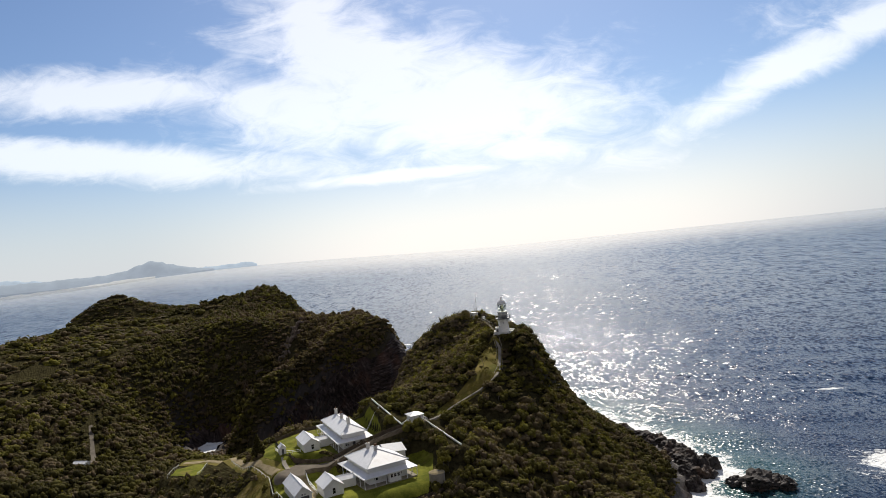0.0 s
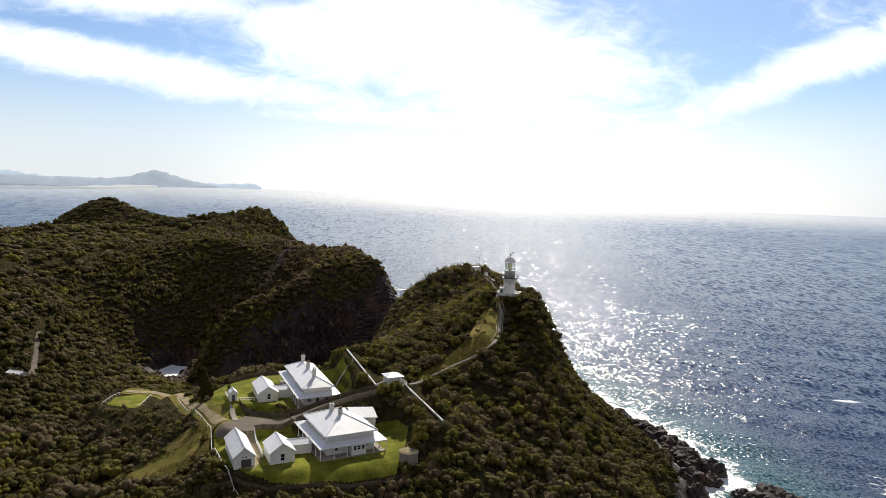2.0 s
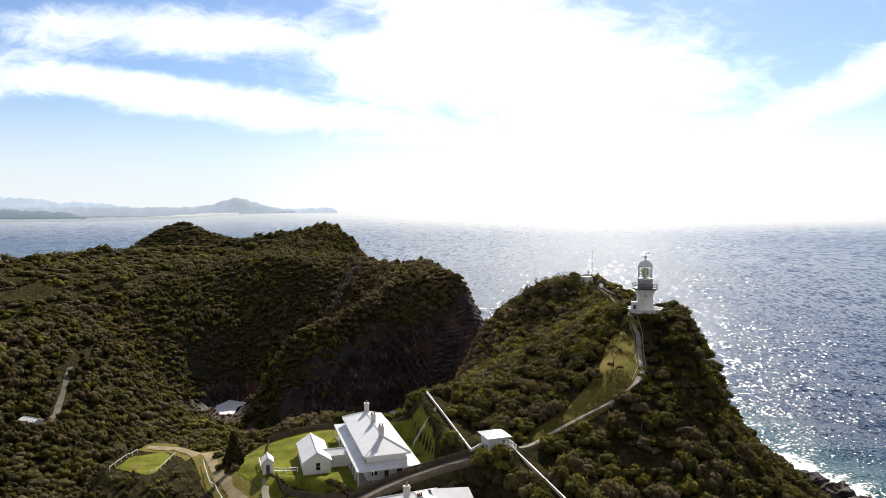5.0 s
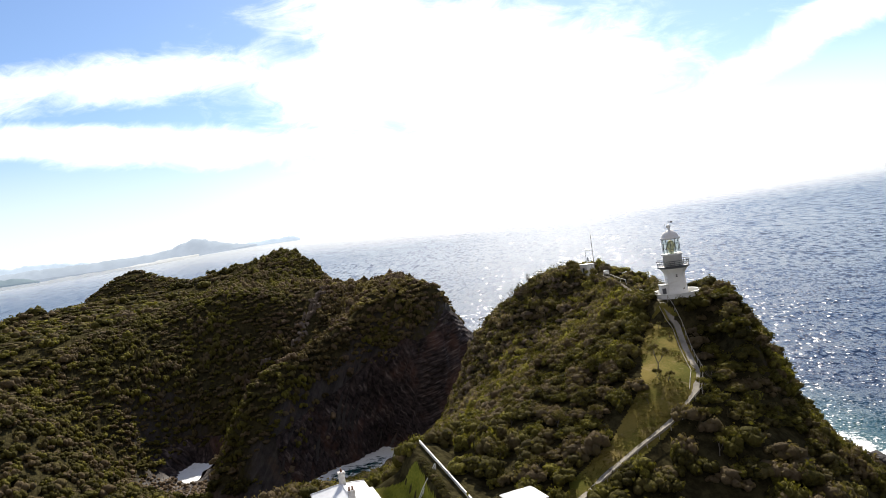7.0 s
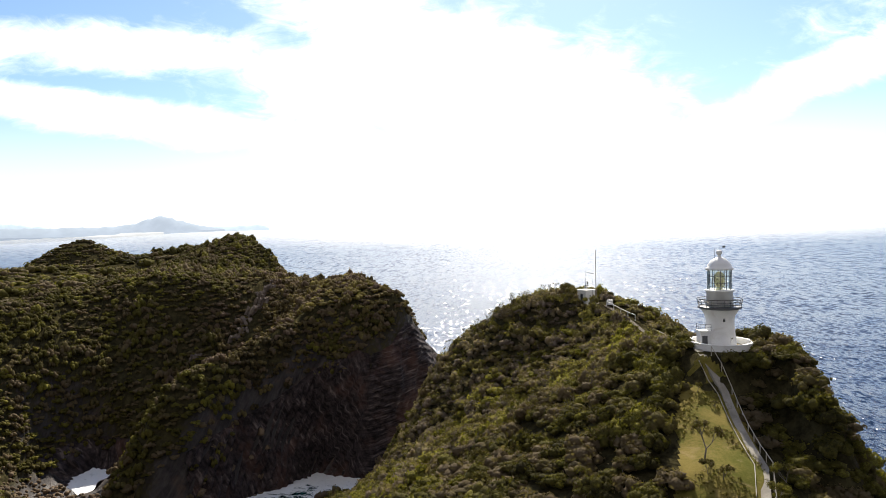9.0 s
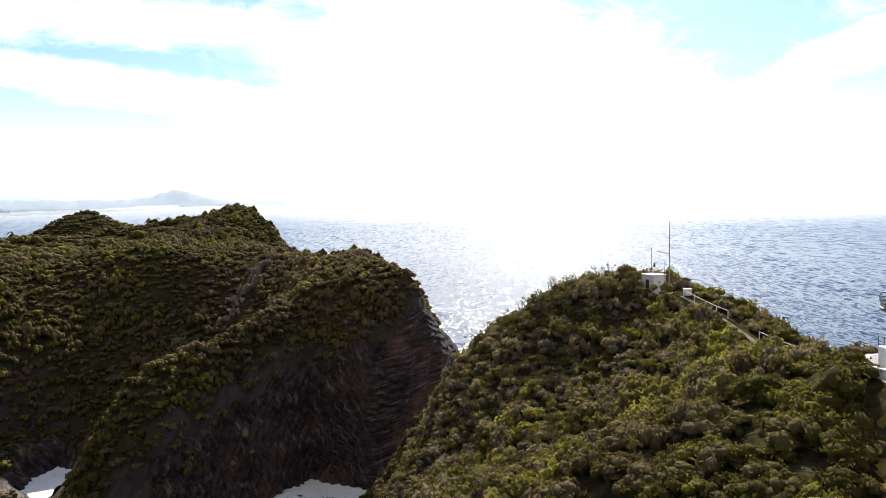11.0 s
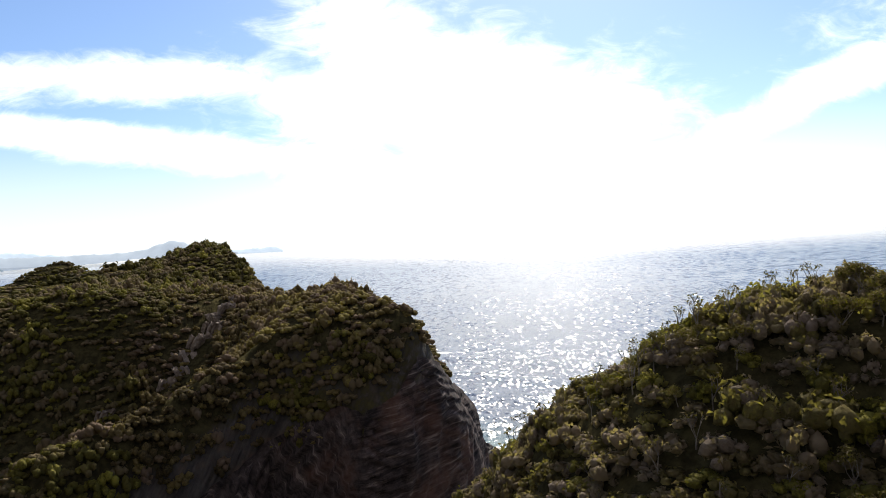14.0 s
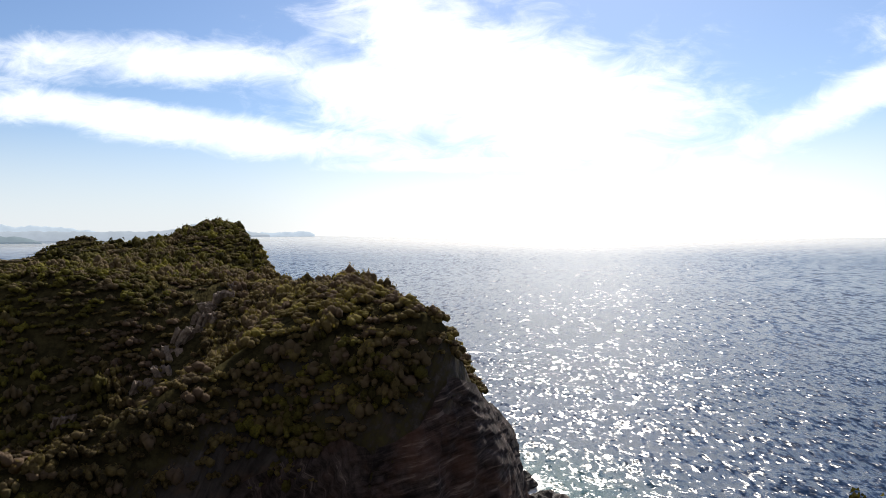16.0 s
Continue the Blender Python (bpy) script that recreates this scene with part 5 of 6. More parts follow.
gabled("covered_way", pose(-47.8, 221.6, 44.9, 0, 0, 112), 3.0, 6.4, 2.4, 0.8, "white covered link between wash-house and cottage", "covered link", [], [], 0.15)
gabled("covered_way", pose(-36.0, 190.6, 41.2, 0, 0, 112), 3.2, 5.4, 2.4, 0.9, "white covered link between outbuilding and cottage", "covered link", [], [], 0.15)


def gate_hut():
    root = base("gate_hut", pose(-16.8, 220.4, 50.6, 0, 0, 27), "small white rendered hut with a shallow pyramid roof", "hut")
    bm = bmesh.new()
    box(bm, 0, 0, 0.55, 4.0, 4.0, 3.0)
    part("wall", bm, M_WHITE, root)
    bm = bmesh.new()
    hip(bm, -2.5, 2.5, -2.5, 2.5, 2.1, 0.9, 0.14)
    part("roof", bm, M_ROOF, root)
    window(root, 1.0, -2.03, 1.2, 0.6, 0.6, 0)
    door(root, 2.03, 0.0, 0.0, 0.8, 2.0, 90, M_IRON)
    fence("gate", [(-13.9, 220.5), (-12.6, 217.6)], "white timber gate and posts across the lane", M_WHITE, 1.3, 1.6, (1.1, 0.6, 0.2), 0.2, 0.1, cat="gate")


gate_hut()


def water_tank():
    root = base("water_tank", pose(-9.6, 188.8, ground_z(-9.6, 188.8) - 0.3), "round pale concrete water tank with a stained domed lid", "tank")
    bm = bmesh.new()
    lathe(bm, [(2.15, 0), (2.2, 0.1), (2.2, 2.6), (2.3, 2.65), (2.3, 2.85), (2.1, 2.9)], 36)
    part("drum", bm, M_PATH, root)
    bm = bmesh.new()
    lathe(bm, [(2.28, 2.9), (1.7, 3.15), (0.9, 3.32), (0.3, 3.38)], 36)
    part("lid", bm, M_SAND, root, "rust-stained pale lid")
    bm = bmesh.new()
    box(bm, 0.6, -0.4, 3.36, 0.6, 0.6, 0.14)
    part("hatch", bm, M_IRON, root)


water_tank()


# ---- lighthouse ----
def lighthouse():
    root = base("lighthouse", pose(18.5, 268.0, 69.65) @ Matrix.Diagonal((0.93, 0.93, 0.955, 1)), "short white round lighthouse with gallery, glazed lantern and dome", "lighthouse")
    bm = bmesh.new()
    lathe(bm, [(4.85, -0.1), (4.85, 1.1), (4.95, 1.15), (4.95, 1.3), (4.5, 1.3), (4.5, 0.32)], 64, False)
    part("terrace_wall", bm, M_WHITE, root, "white ring wall round the terrace")
    bm = bmesh.new()
    lathe(bm, [(4.6, -0.5), (4.6, 0.35)], 64)
    part("terrace_floor", bm, M_SAND, root, "worn brown paved terrace floor")
    bm = bmesh.new()
    lathe(bm, [(2.55, -0.2), (2.55, 0.5), (2.45, 0.55), (2.25, 2.6), (2.12, 4.2), (2.12, 4.6), (2.3, 5.3), (2.7, 5.95), (2.95, 6.2), (2.95, 6.3)], 56)
    part("tower", bm, M_WHITE, root, "white rendered tapering tower with a flared head", True)
    bm = bmesh.new()
    lathe(bm, [(3.0, 6.25), (3.3, 6.35), (3.3, 6.62), (3.2, 6.66)], 56)
    part("gallery", bm, M_IRON, root, "dark-edged gallery slab")
    n = 22
    for k in range(n):
        a = 2 * math.pi * k / n
        bm = bmesh.new()
        rod(bm, (3.15 * math.cos(a), 3.15 * math.sin(a), 6.6), (3.4 * math.cos(a), 3.4 * math.sin(a), 7.8), 0.035, seg=6)
        part("gallery_post", bm, M_IRON, root)
    for r, z in ((3.4, 7.8), (3.3, 7.4), (3.22, 7.0)):
        bm = bmesh.new()
        lathe(bm, [(r - 0.05, z - 0.05), (r + 0.05, z - 0.05), (r + 0.05, z + 0.05), (r - 0.05, z + 0.05), (r - 0.05, z - 0.05)], 56, False)
        part("gallery_rail", bm, M_IRON, root)
    bm = bmesh.new()
    lathe(bm, [(2.0, 6.6), (1.95, 8.85), (2.2, 8.95), (2.25, 9.15), (2.0, 9.2)], 48)
    part("lantern_drum", bm, M_WHITE, root, "", True)
    bm = bmesh.new()
    lathe(bm, [(1.74, 9.2), (1.74, 12.3)], 16, False)
    glass = part("lantern_glass", bm, M_GLASS, root, "clear lantern glazing")
    glass.visible_shadow = False
    for k in range(12):
        a = 2 * math.pi * (k + 0.5) / 12
        bm = bmesh.new()
        rod(bm, (1.78 * math.cos(a), 1.78 * math.sin(a), 9.15), (1.78 * math.cos(a), 1.78 * math.sin(a), 12.35), 0.05, seg=6)
        part("glazing_bar", bm, M_IRON, root)
    for z in (10.25, 11.3):
        bm = bmesh.new()
        lathe(bm, [(1.74, z - 0.03), (1.82, z - 0.03), (1.82, z + 0.03), (1.74, z + 0.03), (1.74, z - 0.03)], 16, False)
        part("glazing_ring", bm, M_IRON, root)
    bm = bmesh.new()
    prof = [(0.45, 9.2), (0.5, 9.5), (0.85, 9.7)]
    for i in range(14):
        t = i / 13
        r = 0.95 * math.sqrt(max(0.05, 1 - (2 * t - 0.9) ** 2 * 0.75))
        prof += [(r, 9.8 + 2.1 * t), (r * 0.9, 9.88 + 2.1 * t)]
    lathe(bm, prof, 24)
    part("lens", bm, M_LENS, root, "amber and clear glass lens")
    bm = bmesh.new()
    lathe(bm, [(2.0, 12.25), (2.1, 12.3), (2.1, 12.5), (1.9, 12.6), (1.75, 13.05), (1.4, 13.55), (0.9, 13.95), (0.45, 14.15), (0.3, 14.2)], 48)
    dome = part("dome", bm, M_WHITE, root, "white painted lantern dome", True)
    bm = bmesh.new()
    lathe(bm, [(0.32, 14.15), (0.24, 14.4), (0.24, 14.6), (0.42, 14.7), (0.48, 14.95), (0.36, 15.2), (0.12, 15.3)], 20)
    part("ventilator_ball", bm, M_WHITE, dome)
    bm = bmesh.new()
    rod(bm, (0, 0, 15.2), (0, 0, 16.1), 0.03, seg=6)
    box(bm, 0.45, 0, 15.75, 0.9, 0.03, 0.05)
    box(bm, 0.75, 0, 15.78, 0.45, 0.03, 0.28)
    part("wind_vane", bm, M_IRON, dome)
    bm = bmesh.new()
    rod(bm, (-0.75, 0, 14.0), (-0.75, 0, 15.6), 0.03, seg=6)
    part("lightning_rod", bm, M_IRON, dome)
    # entry porch with a railed balcony on its roof
    bm = bmesh.new()
    box(bm, -2.75, -0.6, 1.4, 1.7, 1.8, 2.9)
    box(bm, -2.75, -0.6, 2.92, 1.95, 2.05, 0.16)
    porch = part("porch", bm, M_WHITE, root)
    door(root, -2.9, -1.53, 0.35, 0.8, 1.9, 0, M_IRON)
    for px, py in ((-3.6, -1.5), (-2.75, -1.5), (-1.9, -1.5), (-3.6, -0.6), (-3.6, 0.3)):
        bm = bmesh.new()
        rod(bm, (px, py, 2.95), (px, py, 4.0), 0.035, seg=6)
        part("balcony_post", bm, M_IRON, porch)
    for z in (3.5, 4.0):
        bm = bmesh.new()
        beam(bm, (-3.6, -1.5, z), (-1.9, -1.5, z), 0.05, 0.05)
        beam(bm, (-3.6, -1.5, z), (-3.6, 0.3, z), 0.05, 0.05)
        part("balcony_rail", bm, M_IRON, porch)
    window(root, -0.15, -2.19, 4.75, 0.45, 0.75, -4)
    window(root, 1.1, -2.05, 1.7, 0.55, 0.7, 30, M_PATH)
    for x, y, s in ((3.6, -1.2, 0.5), (4.0, -0.4, 0.35), (2.9, -2.6, 0.3)):
        bm = bmesh.new()
        box(bm, x, y, 0.35 + s * 0.6, s, s * 0.8, s * 1.2)
        part("service_box", bm, M_IRON, root, "small dark service box")


def glassy(tr, pos, bs, out):
    clear = node(tr, "ShaderNodeBsdfTransparent", {0: (0.9, 0.95, 0.93, 1)})
    gloss = node(tr, "ShaderNodeBsdfGlossy", {"Roughness": 0.03})
    sh = node(tr, "ShaderNodeMixShader", {0: 0.12, 1: clear.outputs[0], 2: gloss.outputs[0]})
    tr.links.new(sh.outputs[0], out.inputs[0])


def lens_glass(tr, pos, bs, out):
    set_in(tr, bs, "Base Color", mix(tr, noise_tex(tr, pos, 3.0, 2).outputs[0], (0.62, 0.56, 0.28), (0.92, 0.88, 0.62)))
    bs.inputs["Roughness"].default_value = 0.12
    bs.inputs["Transmission Weight"].default_value = 0.6


M_GLASS = material("lantern_glass", glassy)
M_LENS = material("lens_glass", lens_glass, 0.12, 0.5)
lighthouse()


# ---- the white hut and masts on the hilltop ----
def signal_hut():
    root = base("signal_hut", pose(8.3, 322.9, 70.5, 0, 0, -60), "small white flat-roofed hut with a dark door", "hut")
    bm = bmesh.new()
    box(bm, 0, 0, 1.35, 3.1, 2.7, 3.4)
    part("wall", bm, M_WHITE, root)
    bm = bmesh.new()
    box(bm, 0, 0, 3.13, 3.3, 2.9, 0.16)
    part("roof", bm, M_WHITE, root)
    door(root, 0.1, -1.38, 0.4, 0.75, 1.9, 0, M_IRON)
    window(root, 1.57, -0.1, 1.9, 0.5, 0.5, 90)
    bm = bmesh.new()
    box(bm, 3.2, 0.6, 0.0, 3.2, 1.6, 0.5)
    part("concrete_step", bm, M_PATH, root)
    mast = base("antenna_pole", pose(8.6, 325.4, 69.9), "thin dark antenna pole with a small box behind the hut", "antenna")
    bm = bmesh.new()
    rod(bm, (0, 0, 0), (0, 0, 8.2), 0.06, 0.04)
    part("pole", bm, M_IRON, mast)
    bm = bmesh.new()
    box(bm, 0.5, 0, 5.1, 0.3, 0.3, 0.7)
    beam(bm, (0, 0, 5.0), (0.5, 0, 5.0), 0.05, 0.05)
    part("equipment_box", bm, M_IRON, mast)
    for k in range(4):
        bm = bmesh.new()
        rod(bm, (0, 0, 4.6 + 0.1 * k), (0.5 * math.cos(k * 1.57), 0.5 * math.sin(k * 1.57), 3.6), 0.02, seg=5)
        part("stay", bm, M_IRON, mast)
    fl = base("signal_mast", pose(9.6, 317.6, ground_z(9.6, 317.6)), "tall thin pale mast with one angled yard", "mast")
    top = 82.9 - ground_z(9.6, 317.6)
    bm = bmesh.new()
    rod(bm, (0, 0, -0.3), (0, 0, top), 0.10, 0.05, 10)
    part("pole", bm, M_TIMBER, fl)
    bm = bmesh.new()
    beam(bm, (0, 0, top * 0.56), (-2.0, 0.3, top * 0.6), 0.1, 0.1)
    part("yard", bm, M_WHITE, fl)
    bm = bmesh.new()
    rod(bm, (-0.8, 0, 1.0), (-0.8, 0, top * 0.45), 0.025, seg=6)
    part("whip_aerial", bm, M_IRON, fl)
    bx = base("service_box", pose(12.6, 317.6, ground_z(12.6, 317.6), 0, 0, 20), "small white equipment cabinet on the hilltop", "cabinet")
    bm = bmesh.new()
    box(bm, 0, 0, 0.4, 1.2, 0.7, 1.0)
    part("body", bm, M_WHITE, bx)
    bm = bmesh.new()
    box(bm, 0, 0, 0.95, 1.35, 0.85, 0.1)
    part("lid", bm, M_WHITE, bx)


signal_hut()


# ---- rocks ----
def boulder_mesh(seed, sub=4):
    bm = bmesh.new()
    bmesh.ops.create_icosphere(bm, subdivisions=sub, radius=1.0)
    for v in bm.verts:
        p = v.co * 1.3 + Vector((seed * 7.3, seed * 2.1, seed))
        d = 0.32 * noise.noise(p) + 0.28 * abs(noise.noise(p * 2.3)) + 0.14 * noise.noise(p * 5.1)
        c = noise.cell(p * 1.6) * 0.16
        v.co *= 0.85 + d + c
    return mesh_of("rock", bm, M_ROCK)


ROCKS = [boulder_mesh(s) for s in range(1, 5)]
SHORE = "wet dark jagged sea rock with white surf round it"
for k, (x, y, sx, sy, sz, rz) in enumerate([(113, 266, 9, 6.5, 5.0, 20), (121, 262, 5, 4, 3.6, 80), (105, 270, 4, 3, 2.6, 10), (100, 288, 6, 5, 6.0, 45), (97, 280, 4, 4, 4, 0),
                                           (96, 301, 7, 6, 5, 60), (94, 314, 6, 7, 5, 15), (90, 326, 6, 7, 5, 130), (86, 339, 6, 7, 4, 75), (80, 354, 6, 6, 4, 20), (95, 292, 6, 5, 5, 110), (90, 281, 6, 5, 5, 140), (101, 296, 5, 4, 3, 70),
                                           (88, 268, 4, 4, 5, 33), (-24, 500, 8, 5, 4, 40), (-17, 493, 6, 4, 2.5, 10), (-31, 517, 5, 5, 4, 0), (-12, 485, 4, 3, 1.6, 70)]):
    ob = new("sea_rock", ROCKS[k % 4])
    ob.matrix_world = pose(x, y, sz * 0.12, 0, 0, rz) @ Matrix.Diagonal((sx, sy, sz, 1))
    tagged(ob, SHORE, "rock", "rocks along the shore")


def rubble(name, ring, gap, rmin, rmax, label, seed):
    rng = np.random.default_rng(seed)
    bm = bmesh.new()
    bmesh.ops.create_icosphere(bm, subdivisions=1, radius=1.0)
    co0 = np.array([v.co[:] for v in bm.verts]); tri0 = np.array([[v.index for v in f.verts] for f in bm.faces])
    bm.free()
    x0, x1 = min(p[0] for p in ring), max(p[0] for p in ring); y0, y1 = min(p[1] for p in ring), max(p[1] for p in ring)
    X, Y = np.meshgrid(np.arange(x0, x1, gap), np.arange(y0, y1, gap))
    X, Y = (X + rng.uniform(-.5, .5, X.shape) * gap).ravel(), (Y + rng.uniform(-.5, .5, Y.shape) * gap).ravel()
    ok = edge_distance(X, Y, ring) > 0
    X, Y = X[ok], Y[ok]
    Z = np.maximum(height(X, Y), -0.5)
    vs, ts, n = [], [], 0
    for x, y, z in zip(X, Y, Z):
        r = rng.uniform(rmin, rmax)
        co = co0 * rng.uniform(0.6, 1.15, co0.shape) * (r, r * rng.uniform(0.6, 1), r * 0.75)
        a = rng.uniform(0, 6.28)
        c, s = math.cos(a), math.sin(a)
        vs.append(np.stack([co[:, 0] * c - co[:, 1] * s + x, co[:, 0] * s + co[:, 1] * c + y, co[:, 2] + z + 0.2 * r], -1))
        ts.append(tri0 + n); n += len(co)
    me = quad_mesh(name, np.concatenate(vs), np.concatenate(ts), M_RUBBLE)
    tagged(new(name, me), label, "boulders", kind="stuff")


M_RUBBLE = material("brown_boulders", two_tone((0.06, 0.044, 0.03), (0.20, 0.145, 0.09), 0.5, 5.0, 0.1, (0.05, 0.05, 0.04), 0.2), 0.9, 0.08)
rubble("channel_boulders", [(-108, 368), (-101, 370), (-93, 384), (-86, 397), (-92, 396), (-104, 378)], 2.6, 0.9, 2.2, "dark wet boulders in the narrow channel", 9)
rubble("cove_boulders", RUBBLE, 1.7, 0.5, 1.3, "brown tumbled boulders on the cove's shore", 4)


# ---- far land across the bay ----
# Air haze is put into the colour; the far land glows by emission.
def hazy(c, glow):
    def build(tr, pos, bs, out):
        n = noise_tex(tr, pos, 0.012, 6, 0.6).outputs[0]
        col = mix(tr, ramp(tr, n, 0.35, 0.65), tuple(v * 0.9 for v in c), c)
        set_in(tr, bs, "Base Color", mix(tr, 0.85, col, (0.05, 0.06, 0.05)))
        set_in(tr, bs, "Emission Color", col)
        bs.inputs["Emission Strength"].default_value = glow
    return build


M_FAR = material("haze_glow_hills", hazy((0.36, 0.41, 0.48), 0.95), 1.0, 0.0)
M_FARTHER = material("haze_glow_far_land", hazy((0.46, 0.54, 0.63), 1.0), 1.0, 0.0)
M_NEARER = material("haze_glow_headland", hazy((0.22, 0.28, 0.33), 0.85), 1.0, 0.0)
M_BEACH = material("haze_glow_beach", hazy((0.75, 0.76, 0.76), 0.7), 1.0, 0.0)


def far_range(name, dist, tops, depth, mat, foot, label, seed):
    """A range of hills on an arc: (degrees from straight ahead, crest height) along it, rounded in section."""
    rng = np.random.default_rng(seed)
    az = np.linspace(tops[0][0], tops[-1][0], 160)
    crest = np.interp(az, [t[0] for t in tops], [t[1] for t in tops])
    foot = np.interp(az, [t[0] for t in foot], [t[1] for t in foot])
    crest = crest + fbm(az * 3.0, az * 0 + seed, 1.0, 4, seed) * 9 * np.clip((crest - foot) / 20, 0, 1)
    prof = np.linspace(0, 1, 9)
    rows = []
    for s in prof:
        r = dist + depth * s
        lift = np.sin(s * math.pi / 2) ** 0.8 * (1 + 0.12 * fbm(az * 5.0, az * 0 + s * 3, 1.0, 3, seed + 7))
        lift = lift if s < 1 else np.ones_like(az)
        rows.append(np.stack([r * np.sin(np.radians(az)), 150 + r * np.cos(np.radians(az)), foot + (crest - foot) * lift], -1))
    rows.append(rows[-1] * (1.01, 1.01, 0) + np.stack([foot * 0, foot * 0, foot - 10], -1))
    co = np.concatenate(rows)
    i = np.arange(len(co)).reshape(len(rows), len(az))
    q = np.stack([i[:-1, :-1], i[:-1, 1:], i[1:, 1:], i[1:, :-1]], -1).reshape(-1, 4)
    me = quad_mesh(name, co, q, mat)
    me.shade_smooth()
    return tagged(new(name, me), label, "hills", kind="structure")


SHORE = [(-62, 76), (-36, 78), (-33, 84), (-30, 92), (-27, 107), (-24, 117), (-20.4, 124)]
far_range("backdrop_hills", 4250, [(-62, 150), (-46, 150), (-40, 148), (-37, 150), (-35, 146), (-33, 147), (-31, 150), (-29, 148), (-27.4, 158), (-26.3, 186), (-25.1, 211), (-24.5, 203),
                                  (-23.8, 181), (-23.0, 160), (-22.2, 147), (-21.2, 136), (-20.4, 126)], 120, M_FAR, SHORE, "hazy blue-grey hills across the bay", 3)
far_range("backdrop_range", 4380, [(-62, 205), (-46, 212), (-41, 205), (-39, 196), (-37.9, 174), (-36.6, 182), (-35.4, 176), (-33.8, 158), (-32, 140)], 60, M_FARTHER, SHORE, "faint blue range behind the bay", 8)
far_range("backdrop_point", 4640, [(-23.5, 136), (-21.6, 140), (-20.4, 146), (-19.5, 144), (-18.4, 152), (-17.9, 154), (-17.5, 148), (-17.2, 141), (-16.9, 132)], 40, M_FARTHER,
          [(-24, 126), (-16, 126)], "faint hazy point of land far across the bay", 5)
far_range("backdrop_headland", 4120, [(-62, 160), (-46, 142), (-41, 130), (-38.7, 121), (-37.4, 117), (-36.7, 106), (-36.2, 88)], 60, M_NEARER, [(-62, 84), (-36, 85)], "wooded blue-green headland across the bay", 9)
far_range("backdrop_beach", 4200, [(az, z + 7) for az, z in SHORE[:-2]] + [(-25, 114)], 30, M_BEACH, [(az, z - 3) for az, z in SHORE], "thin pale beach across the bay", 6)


# ---- single shrubs and trees ----
def twig_tree(seed, tall, spread):
    """Trunk and branches forking upwards; returns the two meshes and the branch ends."""
    rng = random.Random(seed)
    trunk, limbs, ends = bmesh.new(), bmesh.new(), []
    p, d = Vector((0, 0, -0.3)), Vector((rng.uniform(-0.2, 0.2), rng.uniform(-0.2, 0.2), 1)).normalized()
    q = p + d * tall * 0.32
    rod(trunk, p, q, 0.028 * tall, 0.017 * tall, 7)

    def fork(at, way, length, r, depth):
        n = 3 if depth > 1 else 2
        for k in range(n):
            w = (way + Vector((rng.uniform(-1, 1), rng.uniform(-1, 1), rng.uniform(-0.15, 0.6))) * spread).normalized()
            e = at + w * length * rng.uniform(0.75, 1.15)
            rod(limbs, at - w * r, e, r, r * 0.6, 5)
            if depth > 0:
                fork(e, w, length * 0.68, r * 0.6, depth - 1)
            else:
                ends.append(e)
    fork(q, d, tall * 0.30, 0.014 * tall, 2)
    return trunk, limbs, ends


def leaf_cloud(ends, size, count, seed, reach):
    rng = np.random.default_rng(seed)
    vs, qs = [], []
    for k in range(count):
        e = np.array(ends[rng.integers(len(ends))][:])
        v = rng.normal(0, 1, 3)
        v /= np.linalg.norm(v)
        p = e + v * reach * rng.random() ** 0.5
        s = np.cross(v + rng.normal(0, 0.5, 3), rng.normal(0, 1, 3))
        s /= np.linalg.norm(s)
        t = np.cross(v, s)
        l, w = size * rng.uniform(0.7, 1.4), size * rng.uniform(0.35, 0.7)
        vs.append([p - s * l, p - t * w, p + s * l, p + t * w])
        qs.append([4 * k, 4 * k + 1, 4 * k + 2, 4 * k + 3])
    return np.concatenate(vs), np.array(qs)


def plant(name, seed, tall, spread, leaves, size, reach, tint, label, category, group):
    root = base(name, Matrix.Identity(4), label, category, group)
    trunk, limbs, ends = twig_tree(seed, tall, spread)
    part("trunk", trunk, M_BARK, root)
    part("twig_frame", limbs, M_BARK, root)
    if leaves:
        co, q = leaf_cloud(ends, size, leaves, seed, reach)
        ob = new("crown", quad_mesh("crown", co, q, M_LEAF, np.clip(tint + np.random.default_rng(seed).normal(0, 0.08, len(q)), 0, 1)))
        ob.parent = root
    return root


def plant_many(kinds, places):
    for k, (x, y, sc) in enumerate(places):
        src, used = kinds[k % len(kinds)]
        m = pose(x, y, ground_z(x, y), 0, 0, (k * 77) % 360)
        if used[0]:
            ob = copy_thing(src, m)
        else:
            ob, used[0] = src, True
        ob.matrix_basis = m @ Matrix.Diagonal((sc, sc, sc, 1))


